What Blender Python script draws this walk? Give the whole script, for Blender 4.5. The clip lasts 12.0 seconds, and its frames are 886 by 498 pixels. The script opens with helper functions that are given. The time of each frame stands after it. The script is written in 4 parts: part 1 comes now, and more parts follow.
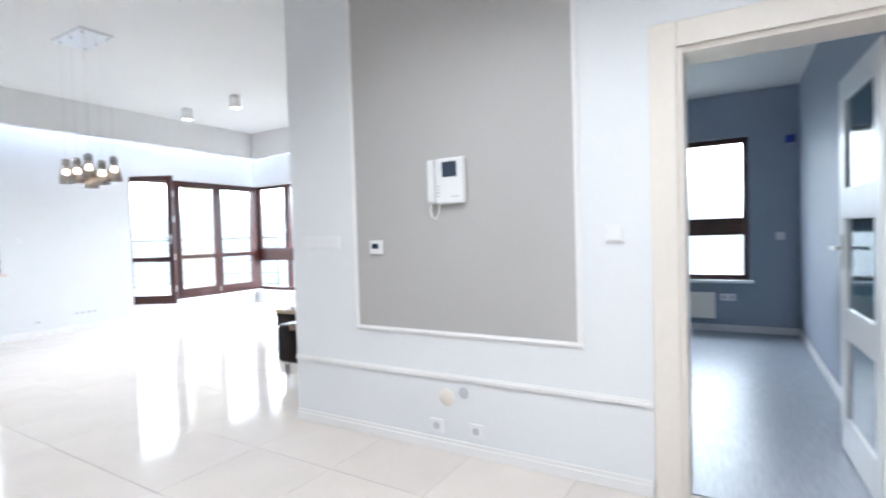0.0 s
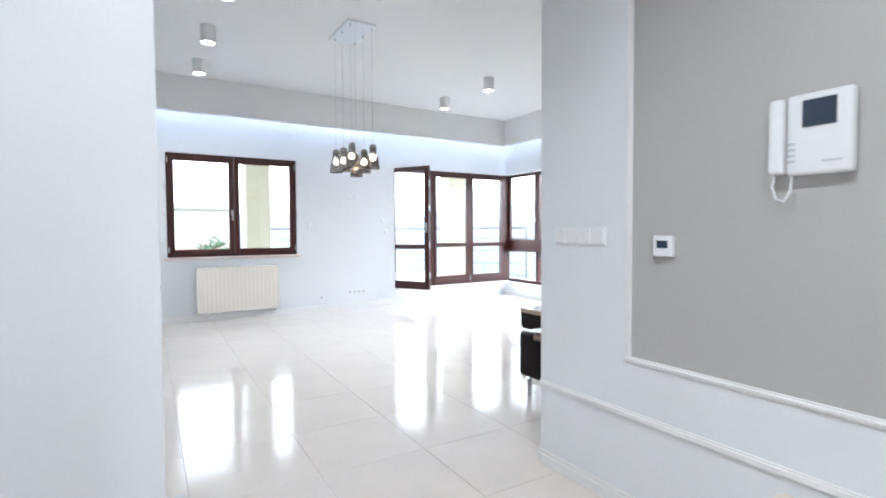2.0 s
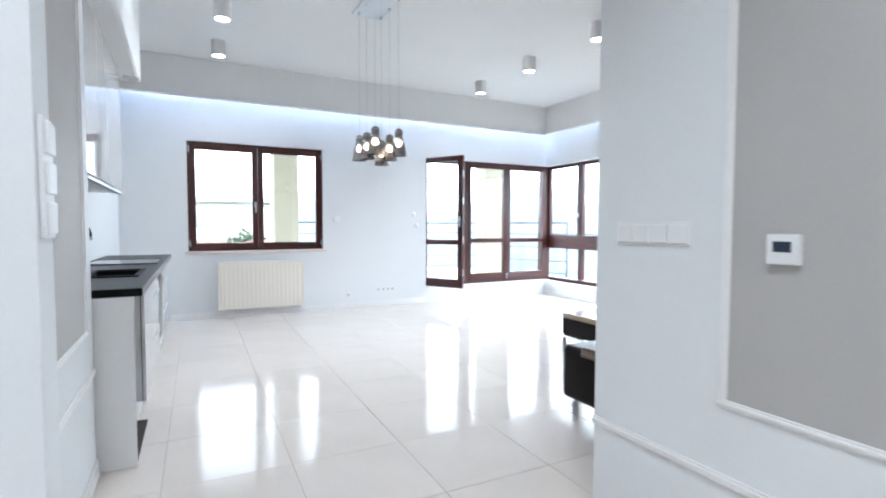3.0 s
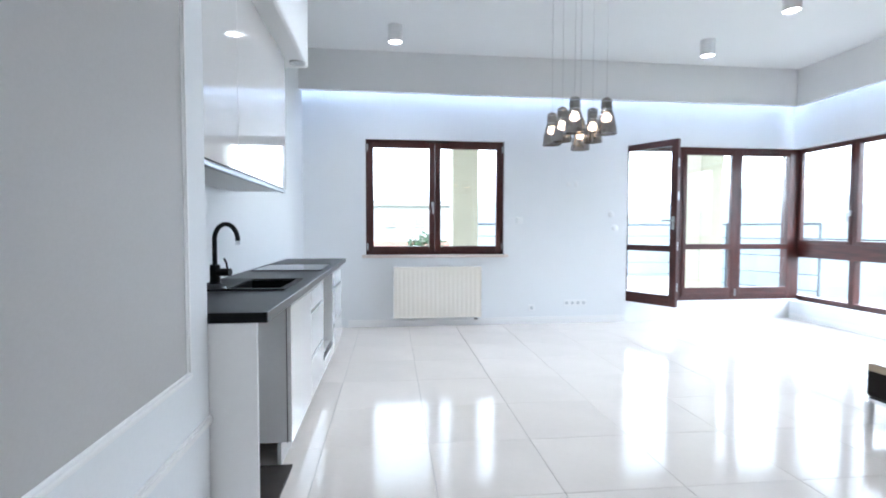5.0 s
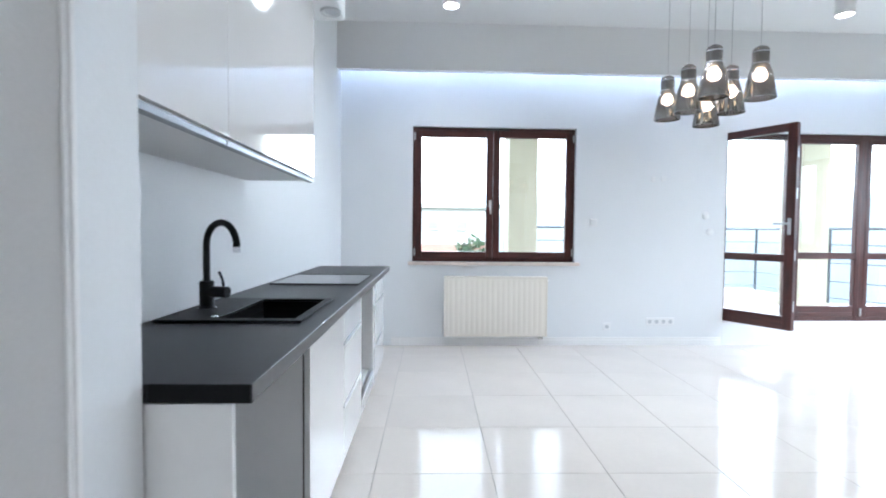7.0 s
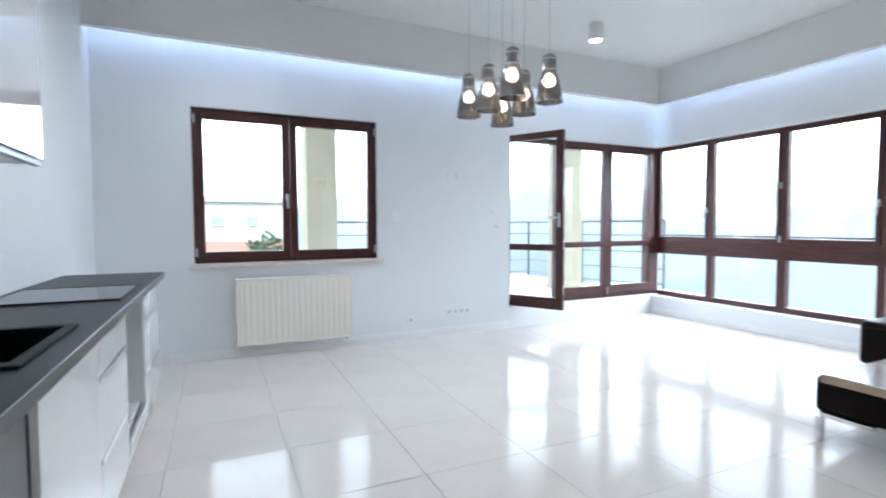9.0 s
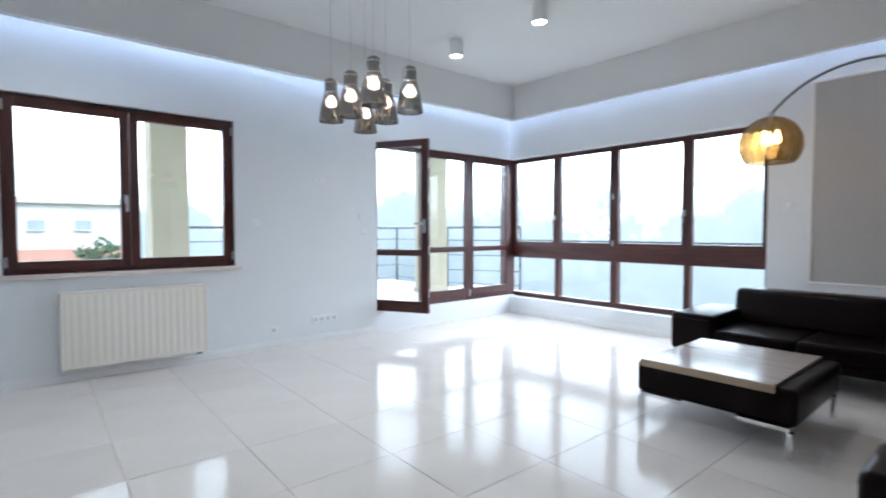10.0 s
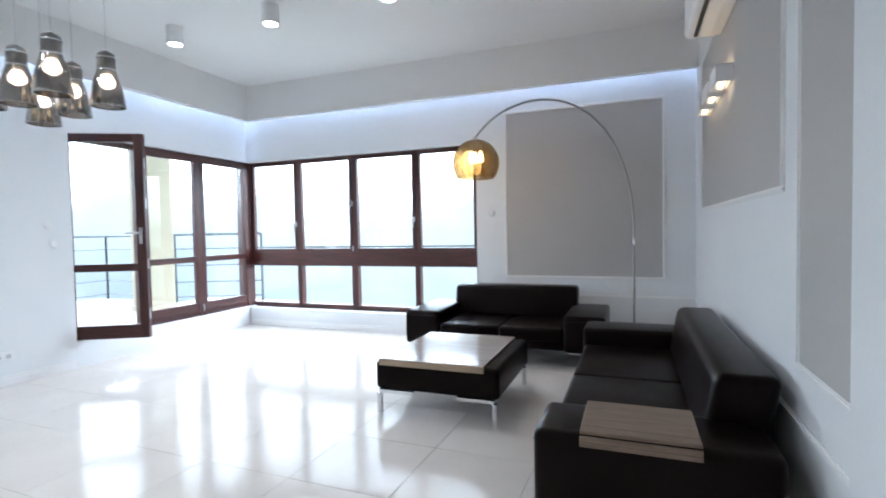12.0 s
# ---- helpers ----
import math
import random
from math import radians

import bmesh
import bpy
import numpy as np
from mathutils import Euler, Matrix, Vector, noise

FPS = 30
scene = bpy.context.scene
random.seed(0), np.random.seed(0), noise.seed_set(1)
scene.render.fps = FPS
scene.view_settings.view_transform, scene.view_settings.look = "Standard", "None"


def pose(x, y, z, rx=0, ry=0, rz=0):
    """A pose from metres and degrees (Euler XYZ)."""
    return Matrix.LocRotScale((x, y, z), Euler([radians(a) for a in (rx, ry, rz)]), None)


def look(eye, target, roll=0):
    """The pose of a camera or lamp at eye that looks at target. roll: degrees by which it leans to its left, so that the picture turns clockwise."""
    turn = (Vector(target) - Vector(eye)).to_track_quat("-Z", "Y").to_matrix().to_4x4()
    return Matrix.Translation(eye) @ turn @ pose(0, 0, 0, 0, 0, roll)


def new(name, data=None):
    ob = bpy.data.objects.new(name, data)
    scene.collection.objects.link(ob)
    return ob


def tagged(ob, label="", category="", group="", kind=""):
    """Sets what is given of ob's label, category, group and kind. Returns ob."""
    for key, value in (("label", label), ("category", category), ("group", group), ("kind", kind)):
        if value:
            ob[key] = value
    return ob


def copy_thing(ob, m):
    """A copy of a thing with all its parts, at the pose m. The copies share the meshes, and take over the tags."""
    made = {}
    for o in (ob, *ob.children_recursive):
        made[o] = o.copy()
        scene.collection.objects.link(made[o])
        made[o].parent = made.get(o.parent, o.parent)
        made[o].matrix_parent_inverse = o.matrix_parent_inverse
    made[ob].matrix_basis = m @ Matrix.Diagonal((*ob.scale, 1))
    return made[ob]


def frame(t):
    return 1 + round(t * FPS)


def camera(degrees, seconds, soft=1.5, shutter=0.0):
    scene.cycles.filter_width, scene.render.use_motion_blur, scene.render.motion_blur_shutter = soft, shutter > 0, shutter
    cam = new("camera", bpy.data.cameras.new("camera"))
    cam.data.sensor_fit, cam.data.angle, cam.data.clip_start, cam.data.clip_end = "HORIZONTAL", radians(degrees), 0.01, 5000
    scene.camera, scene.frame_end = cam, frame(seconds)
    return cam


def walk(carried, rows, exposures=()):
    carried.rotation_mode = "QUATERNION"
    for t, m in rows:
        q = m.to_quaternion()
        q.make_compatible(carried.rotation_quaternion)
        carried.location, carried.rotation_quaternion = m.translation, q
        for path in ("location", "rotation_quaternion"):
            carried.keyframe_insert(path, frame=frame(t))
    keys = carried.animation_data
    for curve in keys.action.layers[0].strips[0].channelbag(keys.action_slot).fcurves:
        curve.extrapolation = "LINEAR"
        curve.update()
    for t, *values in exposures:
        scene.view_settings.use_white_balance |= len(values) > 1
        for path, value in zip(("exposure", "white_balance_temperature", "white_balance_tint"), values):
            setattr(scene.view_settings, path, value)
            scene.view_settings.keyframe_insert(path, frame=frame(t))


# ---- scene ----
cam = camera(83.5, 12.0, soft=1.9, shutter=0.5)

PATH = [
    (0, (-0.481, -0.16, 1.22), (1.246, 0.847, 1.164), -1.7),
    (0.5, (-0.359, -0.063, 1.248), (1.179, 1.213, 1.177), -1.2),
    (1, (-0.23, 0.104, 1.248), (1.103, 1.595, 1.187), -0.7),
    (1.5, (-0.081, 0.278, 1.224), (1.081, 1.905, 1.169), -0.1),
    (2, (0.116, 0.472, 1.222), (1.164, 2.173, 1.15), -0.3),
    (2.5, (0.285, 0.686, 1.219), (1.301, 2.407, 1.13), -0.1),
    (4.5, (0.645, 1.619, 1.236), (1.013, 3.583, 1.149), 0.2),
    (5, (0.651, 1.893, 1.222), (0.894, 3.876, 1.135), 0.1),
    (5.5, (0.666, 2.163, 1.228), (0.808, 4.156, 1.151), 0.2),
    (6, (0.653, 2.382, 1.223), (0.708, 4.38, 1.148), 0.6),
    (6.5, (0.604, 2.604, 1.221), (0.624, 4.602, 1.142), 0.6),
    (8.5, (0.536, 3.07, 1.199), (1.195, 4.957, 1.13), -0.3),
    (9, (0.554, 3.025, 1.227), (1.414, 4.828, 1.131), -0.2),
    (9.5, (0.573, 3.001, 1.215), (1.653, 4.682, 1.119), -0.0),
    (10, (0.565, 2.978, 1.226), (1.861, 4.5, 1.152), -0.1),
    (10.5, (0.505, 2.982, 1.26), (2.017, 4.289, 1.19), 0.4),
    (11, (0.479, 2.973, 1.274), (2.177, 4.028, 1.208), 0.7),
    (11.5, (0.52, 2.939, 1.271), (2.336, 3.773, 1.217), -0.0),
    (12, (0.594, 2.925, 1.27), (2.459, 3.641, 1.197), -1.1),
]
walk(cam, [(t, look(eye, target, roll)) for t, eye, target, roll in PATH], exposures=[(0.0, 1.4, 5600, 8), (1.0, 1.28, 5600, 8), (2.5, 1.15, 5500, 7), (5.0, 1.06, 5300, 6), (6.5, 1.06, 5350, 6), (9.0, 0.72, 5350, 6), (10.5, 0.43, 5350, 6), (12.0, 0.76, 5350, 6)])


# ---- light ----
world = bpy.data.worlds.new("overcast_world")
scene.world = world
world.use_nodes = True
_nt = world.node_tree
_sky = _nt.nodes.new("ShaderNodeTexSky")
_sky.sky_type = 'NISHITA'
_sky.sun_disc = False
_sky.sun_elevation = radians(38)
_sky.sun_rotation = radians(193)
_sky.air_density = 1.0
_sky.dust_density = 4.0
_bg = _nt.nodes["Background"]
_bg.inputs["Strength"].default_value = 0.15
_nt.links.new(_sky.outputs["Color"], _bg.inputs["Color"])

sun = new("sun", bpy.data.lights.new("sun", 'SUN'))
sun.data.energy = 1.2
sun.data.angle = radians(14)
sun.data.color = (1.0, 0.96, 0.9)
sun.matrix_world = look((-6, -26, 20.8), (0, 0, 0))

LED_POWER = 13.0
SPOT_POWER = 14.0
HAZE_POWER = 6.0


def lamp(name, kind, loc, watts, color, radius, cone=None):
    li = bpy.data.lights.new(name, kind)
    li.energy, li.color, li.shadow_soft_size = watts, color, radius
    if cone:
        li.spot_size, li.spot_blend = radians(cone), 0.6
    ob = new(name, li)
    ob.location = loc
    return ob


SPOTS = ((0.79, 7.03), (0.76, 5.93), (0.76, 4.80), (4.18, 7.0), (4.17, 5.865), (4.15, 4.71), (0.42, 1.15), (0.35, -0.1), (-0.55, -0.95))
for k_, (sx_, sy_) in enumerate(SPOTS):
    lamp("spot_lamp", 'SPOT', (sx_, sy_, 3.075), 12.0 if k_ < 6 else 38.0, (1.0, 0.95, 0.89), 0.055, 140)
lamp("arc_bulb_lamp", 'POINT', (5.22, 4.345, 1.93), 5.0, (1.0, 0.72, 0.40), 0.05)

# ---- materials ----


def mat(name, color, rough=0.5, metal=0.0, spec=0.5, coat=0.0, grain=0.0, grain_scale=40.0, stain=0.0, stain_scale=1.2, bump=0.0, bump_scale=60.0, rand=0.0):
    """A painted or solid surface: base colour with fine grain, broad stains and a little relief."""
    m = bpy.data.materials.new(name)
    m.use_nodes = True
    nt = m.node_tree
    b = nt.nodes["Principled BSDF"]
    b.inputs["Base Color"].default_value = (*color, 1)
    b.inputs["Roughness"].default_value = rough
    b.inputs["Metallic"].default_value = metal
    b.inputs["Specular IOR Level"].default_value = spec
    b.inputs["Coat Weight"].default_value = coat
    b.inputs["Coat Roughness"].default_value = 0.04
    tc = nt.nodes.new("ShaderNodeTexCoord")
    col = None
    if grain or stain or rand:
        val = nt.nodes.new("ShaderNodeMath")
        val.operation = 'ADD'
        val.inputs[0].default_value = 1.0
        val.inputs[1].default_value = 0.0
        last = val
        for amount, scale in ((grain, grain_scale), (stain, stain_scale)):
            if not amount:
                continue
            n = nt.nodes.new("ShaderNodeTexNoise")
            n.inputs["Scale"].default_value = scale
            n.inputs["Detail"].default_value = 4
            nt.links.new(tc.outputs["Object"], n.inputs["Vector"])
            mr = nt.nodes.new("ShaderNodeMapRange")
            mr.inputs["From Min"].default_value = 0.3
            mr.inputs["From Max"].default_value = 0.7
            mr.inputs["To Min"].default_value = -amount
            mr.inputs["To Max"].default_value = amount
            nt.links.new(n.outputs["Fac"], mr.inputs["Value"])
            a = nt.nodes.new("ShaderNodeMath")
            a.operation = 'ADD'
            nt.links.new(last.outputs[0], a.inputs[0])
            nt.links.new(mr.outputs[0], a.inputs[1])
            last = a
        if rand:
            oi = nt.nodes.new("ShaderNodeObjectInfo")
            mr = nt.nodes.new("ShaderNodeMapRange")
            mr.inputs["To Min"].default_value = -rand
            mr.inputs["To Max"].default_value = rand
            nt.links.new(oi.outputs["Random"], mr.inputs["Value"])
            a = nt.nodes.new("ShaderNodeMath")
            a.operation = 'ADD'
            nt.links.new(last.outputs[0], a.inputs[0])
            nt.links.new(mr.outputs[0], a.inputs[1])
            last = a
        mul = nt.nodes.new("ShaderNodeVectorMath")
        mul.operation = 'SCALE'
        mul.inputs[0].default_value = color
        nt.links.new(last.outputs[0], mul.inputs["Scale"])
        nt.links.new(mul.outputs[0], b.inputs["Base Color"])
    if bump:
        n = nt.nodes.new("ShaderNodeTexNoise")
        n.inputs["Scale"].default_value = bump_scale
        n.inputs["Detail"].default_value = 5
        nt.links.new(tc.outputs["Object"], n.inputs["Vector"])
        bp = nt.nodes.new("ShaderNodeBump")
        bp.inputs["Strength"].default_value = bump
        bp.inputs["Distance"].default_value = 0.004
        nt.links.new(n.outputs["Fac"], bp.inputs["Height"])
        nt.links.new(bp.outputs[0], b.inputs["Normal"])
    return m


def glow(name, color, strength):
    m = bpy.data.materials.new(name)
    m.use_nodes = True
    nt = m.node_tree
    nt.nodes.clear()
    e = nt.nodes.new("ShaderNodeEmission")
    e.inputs["Color"].default_value = (*color, 1)
    e.inputs["Strength"].default_value = strength
    o = nt.nodes.new("ShaderNodeOutputMaterial")
    nt.links.new(e.outputs[0], o.inputs["Surface"])
    return m


def wood(name, dark, light, rough, axis_scale, wave=6.0):
    """Grained timber: stretched noise between two tones."""
    m = bpy.data.materials.new(name)
    m.use_nodes = True
    nt = m.node_tree
    b = nt.nodes["Principled BSDF"]
    b.inputs["Roughness"].default_value = rough
    tc = nt.nodes.new("ShaderNodeTexCoord")
    mp = nt.nodes.new("ShaderNodeMapping")
    mp.inputs["Scale"].default_value = axis_scale
    n = nt.nodes.new("ShaderNodeTexNoise")
    n.inputs["Scale"].default_value = wave
    n.inputs["Detail"].default_value = 6
    r = nt.nodes.new("ShaderNodeValToRGB")
    r.color_ramp.elements[0].position = 0.3
    r.color_ramp.elements[1].position = 0.7
    r.color_ramp.elements[0].color = (*dark, 1)
    r.color_ramp.elements[1].color = (*light, 1)
    nt.links.new(tc.outputs["Object"], mp.inputs["Vector"])
    nt.links.new(mp.outputs[0], n.inputs["Vector"])
    nt.links.new(n.outputs["Fac"], r.inputs["Fac"])
    nt.links.new(r.outputs[0], b.inputs["Base Color"])
    bp = nt.nodes.new("ShaderNodeBump")
    bp.inputs["Strength"].default_value = 0.12
    bp.inputs["Distance"].default_value = 0.002
    nt.links.new(n.outputs["Fac"], bp.inputs["Height"])
    nt.links.new(bp.outputs[0], b.inputs["Normal"])
    return m


def clear(name, color, rough=0.0, ior=1.45):
    m = bpy.data.materials.new(name)
    m.use_nodes = True
    b = m.node_tree.nodes["Principled BSDF"]
    b.inputs["Base Color"].default_value = (*color, 1)
    b.inputs["Roughness"].default_value = rough
    b.inputs["Transmission Weight"].default_value = 1.0
    b.inputs["IOR"].default_value = ior
    return m


def film(name, tint, gloss=0.12):
    """Thin smoked acrylic: tinted see-through with a polished face."""
    m = bpy.data.materials.new(name)
    m.use_nodes = True
    nt = m.node_tree
    nt.nodes.clear()
    t = nt.nodes.new("ShaderNodeBsdfTransparent")
    t.inputs["Color"].default_value = (*tint, 1)
    g = nt.nodes.new("ShaderNodeBsdfGlossy")
    g.inputs["Roughness"].default_value = 0.05
    fr = nt.nodes.new("ShaderNodeFresnel")
    fr.inputs["IOR"].default_value = 1.5
    ad = nt.nodes.new("ShaderNodeMath")
    ad.operation = 'MULTIPLY_ADD'
    ad.inputs[1].default_value = 0.45
    ad.inputs[2].default_value = gloss
    mx = nt.nodes.new("ShaderNodeMixShader")
    o = nt.nodes.new("ShaderNodeOutputMaterial")
    nt.links.new(fr.outputs[0], ad.inputs[0])
    nt.links.new(ad.outputs[0], mx.inputs[0])
    nt.links.new(t.outputs[0], mx.inputs[1])
    nt.links.new(g.outputs[0], mx.inputs[2])
    nt.links.new(mx.outputs[0], o.inputs["Surface"])
    return m


M_WALL = mat("wall_paint", (0.79, 0.80, 0.81), 0.6, grain=0.012, grain_scale=90, stain=0.025, stain_scale=0.7, bump=0.10, bump_scale=160)
M_CEIL = mat("ceiling_paint", (0.80, 0.80, 0.80), 0.75, grain=0.01, grain_scale=80, stain=0.02, stain_scale=0.6, bump=0.06, bump_scale=140)
M_PANEL = mat("grey_panel_paint", (0.47, 0.455, 0.44), 0.62, grain=0.02, grain_scale=120, stain=0.03, stain_scale=0.9, bump=0.12, bump_scale=180)
M_TRIM = mat("trim_paint", (0.84, 0.83, 0.82), 0.35, grain=0.01, stain=0.02)
M_FRAME2 = mat("door_frame_cream", (0.80, 0.74, 0.67), 0.4, grain=0.015, stain=0.03)
M_TILE = mat("polished_tile", (0.71, 0.652, 0.60), 0.11, spec=0.085, grain=0.012, grain_scale=30, stain=0.03, stain_scale=2.5, bump=0.02, bump_scale=5, rand=0.02)
M_GROUT = mat("grout", (0.50, 0.48, 0.46), 0.9, grain=0.05)
M_ROOM2 = mat("room_grey_paint", (0.33, 0.37, 0.44), 0.6, grain=0.02, stain=0.03, bump=0.1, bump_scale=160)
M_LAMINATE = wood("grey_laminate", (0.30, 0.33, 0.38), (0.42, 0.45, 0.50), 0.35, (1.2, 14, 1))
M_WOODW = wood("mahogany_window", (0.030, 0.0075, 0.006), (0.080, 0.020, 0.0145), 0.34, (9, 9, 0.8), 5)
M_WOODH = wood("mahogany_rail", (0.030, 0.0075, 0.006), (0.080, 0.020, 0.0145), 0.34, (0.8, 9, 9), 5)
M_WOODY = wood("mahogany_rail_side", (0.030, 0.0075, 0.006), (0.080, 0.020, 0.0145), 0.34, (9, 0.8, 9), 5)
M_GLASS = clear("window_glass", (0.97, 0.99, 0.98))
M_GLASS2 = mat("door_glass_dark", (0.05, 0.11, 0.15), 0.08, spec=0.8)
M_ARM = mat("satin_steel_tube", (0.34, 0.33, 0.32), 0.32, metal=1.0)
M_CHROME = mat("chrome", (0.75, 0.76, 0.78), 0.12, metal=1.0)
M_STEEL = mat("brushed_steel", (0.60, 0.60, 0.60), 0.3, metal=1.0, grain=0.04, grain_scale=200)
M_LEATHER = mat("brown_leather", (0.0062, 0.0033, 0.0029), 0.31, spec=0.09, grain=0.10, grain_scale=70, stain=0.15, stain_scale=3, bump=0.22, bump_scale=150)
M_SEAM_SHADE = mat("leather_seam_and_shade", (0.008, 0.006, 0.005), 0.6)
M_TRAYWOOD = wood("ash_tray_wood", (0.14, 0.094, 0.062), (0.22, 0.155, 0.108), 0.45, (14, 1.0, 8), 6)
M_LIP = wood("pale_wood_edge", (0.30, 0.22, 0.14), (0.42, 0.32, 0.21), 0.4, (14, 1.0, 8), 6)
M_BOARD = wood("varnished_board", (0.19, 0.145, 0.115), (0.25, 0.195, 0.16), 0.16, (10, 0.8, 6), 5)
M_WORKTOP = mat("anthracite_worktop", (0.013, 0.013, 0.0155), 0.40, spec=0.3, grain=0.25, grain_scale=60, stain=0.10, stain_scale=5, bump=0.15, bump_scale=220)
M_EDGE_GLINT = mat("worktop_edge_highlight", (0.045, 0.046, 0.052), 0.3, spec=0.5, grain=0.2, grain_scale=50)
M_SINK = mat("black_granite_sink", (0.004, 0.004, 0.0045), 0.5, spec=0.15, grain=0.35, grain_scale=260, bump=0.2, bump_scale=300)
M_TAP = mat("matt_black_tap", (0.003, 0.003, 0.0035), 0.38, spec=0.25)
M_HOB = mat("hob_glass", (0.022, 0.023, 0.027), 0.10, spec=0.45)
M_GLOSSW = mat("gloss_white_front", (0.80, 0.785, 0.77), 0.06, spec=0.6, coat=0.6, stain=0.01)
M_CARCASS = mat("white_board", (0.76, 0.75, 0.74), 0.45, grain=0.01, stain=0.02)
M_DARK = mat("dark_brown", (0.03, 0.022, 0.018), 0.8, grain=0.2, grain_scale=12)
M_ALU = mat("aluminium_edge", (0.55, 0.56, 0.58), 0.3, metal=1.0)
M_RAD = mat("radiator_enamel", (0.84, 0.785, 0.70), 0.35, stain=0.02)
M_PLASTIC = mat("white_plastic", (0.82, 0.82, 0.82), 0.35, stain=0.015)
M_PLASTIC_D = mat("shade_plastic", (0.55, 0.56, 0.58), 0.4)
M_SCREEN = mat("dark_screen", (0.03, 0.045, 0.075), 0.12, spec=0.7)
M_BLUE = mat("blue_plastic", (0.03, 0.07, 0.35), 0.4)
M_BLACK = mat("black_rubber", (0.015, 0.015, 0.016), 0.6)
M_SILL = mat("pink_marble_sill", (0.74, 0.64, 0.58), 0.3, grain=0.04, grain_scale=30, stain=0.06, stain_scale=6)
# darker copy of the aluminium, shade below the wall cabinet in its colour
M_GRIP = mat("shaded_aluminium", (0.34, 0.35, 0.37), 0.42, metal=1.0)
M_RAIL = mat("balcony_steel", (0.12, 0.135, 0.155), 0.5, grain=0.1)
M_TERRACE = mat("terrace_stone", (0.38, 0.355, 0.325), 0.7, grain=0.06, stain=0.10, stain_scale=0.8, rand=0.05)
M_COLUMN = mat("cream_render", (0.40, 0.365, 0.27), 0.85, grain=0.04, stain=0.05, bump=0.2, bump_scale=60)
M_FACADE = mat("far_facade", (0.44, 0.43, 0.43), 0.9, stain=0.04, stain_scale=0.2)
M_FACADEB = mat("far_brick", (0.36, 0.20, 0.16), 0.9, grain=0.08, grain_scale=3)
M_FARGLASS = mat("far_window", (0.24, 0.28, 0.34), 0.3)
M_LEAF = mat("shrub_leaf", (0.07, 0.13, 0.05), 0.7, rand=0.2)
M_SMOKE = film("smoked_pendant_glass", (0.62, 0.565, 0.51), 0.26)
M_HOLDER = mat("dark_chrome", (0.34, 0.325, 0.315), 0.2, metal=1.0)
M_AMBER = film("amber_acrylic", (0.86, 0.73, 0.50), 0.06)
M_RIB = mat("smoked_rib", (0.10, 0.07, 0.035), 0.3)
M_LED = glow("led_strip_light", (0.70, 0.79, 1.0), LED_POWER)
M_SPOT = glow("spot_lens_light", (1.0, 0.93, 0.84), SPOT_POWER)
M_BULB = glow("warm_bulb_light", (1.0, 0.84, 0.60), 14.0)
M_BULBW = glow("amber_bulb_light", (1.0, 0.76, 0.42), 10.0)
M_SCONCE = glow("sconce_light", (1.0, 0.66, 0.34), 6.0)

# ---- mesh helpers ----
ORIGIN = {}


def thing(name, loc, label, category, group="", kind=""):
    e = new(name)
    e.empty_display_size = 0.1
    e.location = loc
    ORIGIN[e] = Vector(loc)
    return tagged(e, label, category, group, kind)


def part(name, bm, material, parent, label="", smooth=False):
    """Links a bmesh in world metres as one mesh under a thing or a part."""
    o = ORIGIN[parent]
    bmesh.ops.translate(bm, verts=bm.verts, vec=-o)
    bmesh.ops.recalc_face_normals(bm, faces=bm.faces)
    me = bpy.data.meshes.new(name)
    bm.to_mesh(me)
    bm.free()
    me.materials.append(material)
    if smooth:
        me.shade_smooth()
        me.set_sharp_from_angle(angle=radians(40))
    ob = new(name, me)
    ob.parent = parent
    ORIGIN[ob] = o.copy()
    return tagged(ob, label)


def solid(name, bm, material, label, category, kind="structure", smooth=False, group=""):
    """A single-mesh thing or piece of the setting, in world metres."""
    bmesh.ops.recalc_face_normals(bm, faces=bm.faces)
    me = bpy.data.meshes.new(name)
    bm.to_mesh(me)
    bm.free()
    me.materials.append(material)
    if smooth:
        me.shade_smooth()
        me.set_sharp_from_angle(angle=radians(40))
    ob = new(name, me)
    ORIGIN[ob] = Vector((0, 0, 0))
    return tagged(ob, label, category, group, kind)


def add_box(bm, lo, hi, bevel=0.0, seg=2):
    r = bmesh.ops.create_cube(bm, size=1.0)
    vs = r["verts"]
    c = [(a + b) / 2 for a, b in zip(lo, hi)]
    s = [abs(b - a) for a, b in zip(lo, hi)]
    bmesh.ops.scale(bm, verts=vs, vec=s)
    bmesh.ops.translate(bm, verts=vs, vec=c)
    if bevel:
        es = list({e for v in vs for e in v.link_edges})
        bmesh.ops.bevel(bm, geom=es, offset=bevel, segments=seg, profile=0.5, affect='EDGES')
    return bm


def box(lo, hi, bevel=0.0, seg=2):
    return add_box(bmesh.new(), lo, hi, bevel, seg)


def boxes(*pairs, bevel=0.0):
    bm = bmesh.new()
    for lo, hi in pairs:
        add_box(bm, lo, hi, bevel)
    return bm


def add_cyl(bm, a, b, r, r2=None, seg=20):
    a, b = Vector(a), Vector(b)
    d = b - a
    m = Matrix.Translation((a + b) / 2) @ d.to_track_quat('Z', 'Y').to_matrix().to_4x4()
    bmesh.ops.create_cone(bm, cap_ends=True, segments=seg, radius1=r, radius2=r if r2 is None else r2, depth=d.length, matrix=m)
    return bm


def cyl(a, b, r, r2=None, seg=20):
    return add_cyl(bmesh.new(), a, b, r, r2, seg)


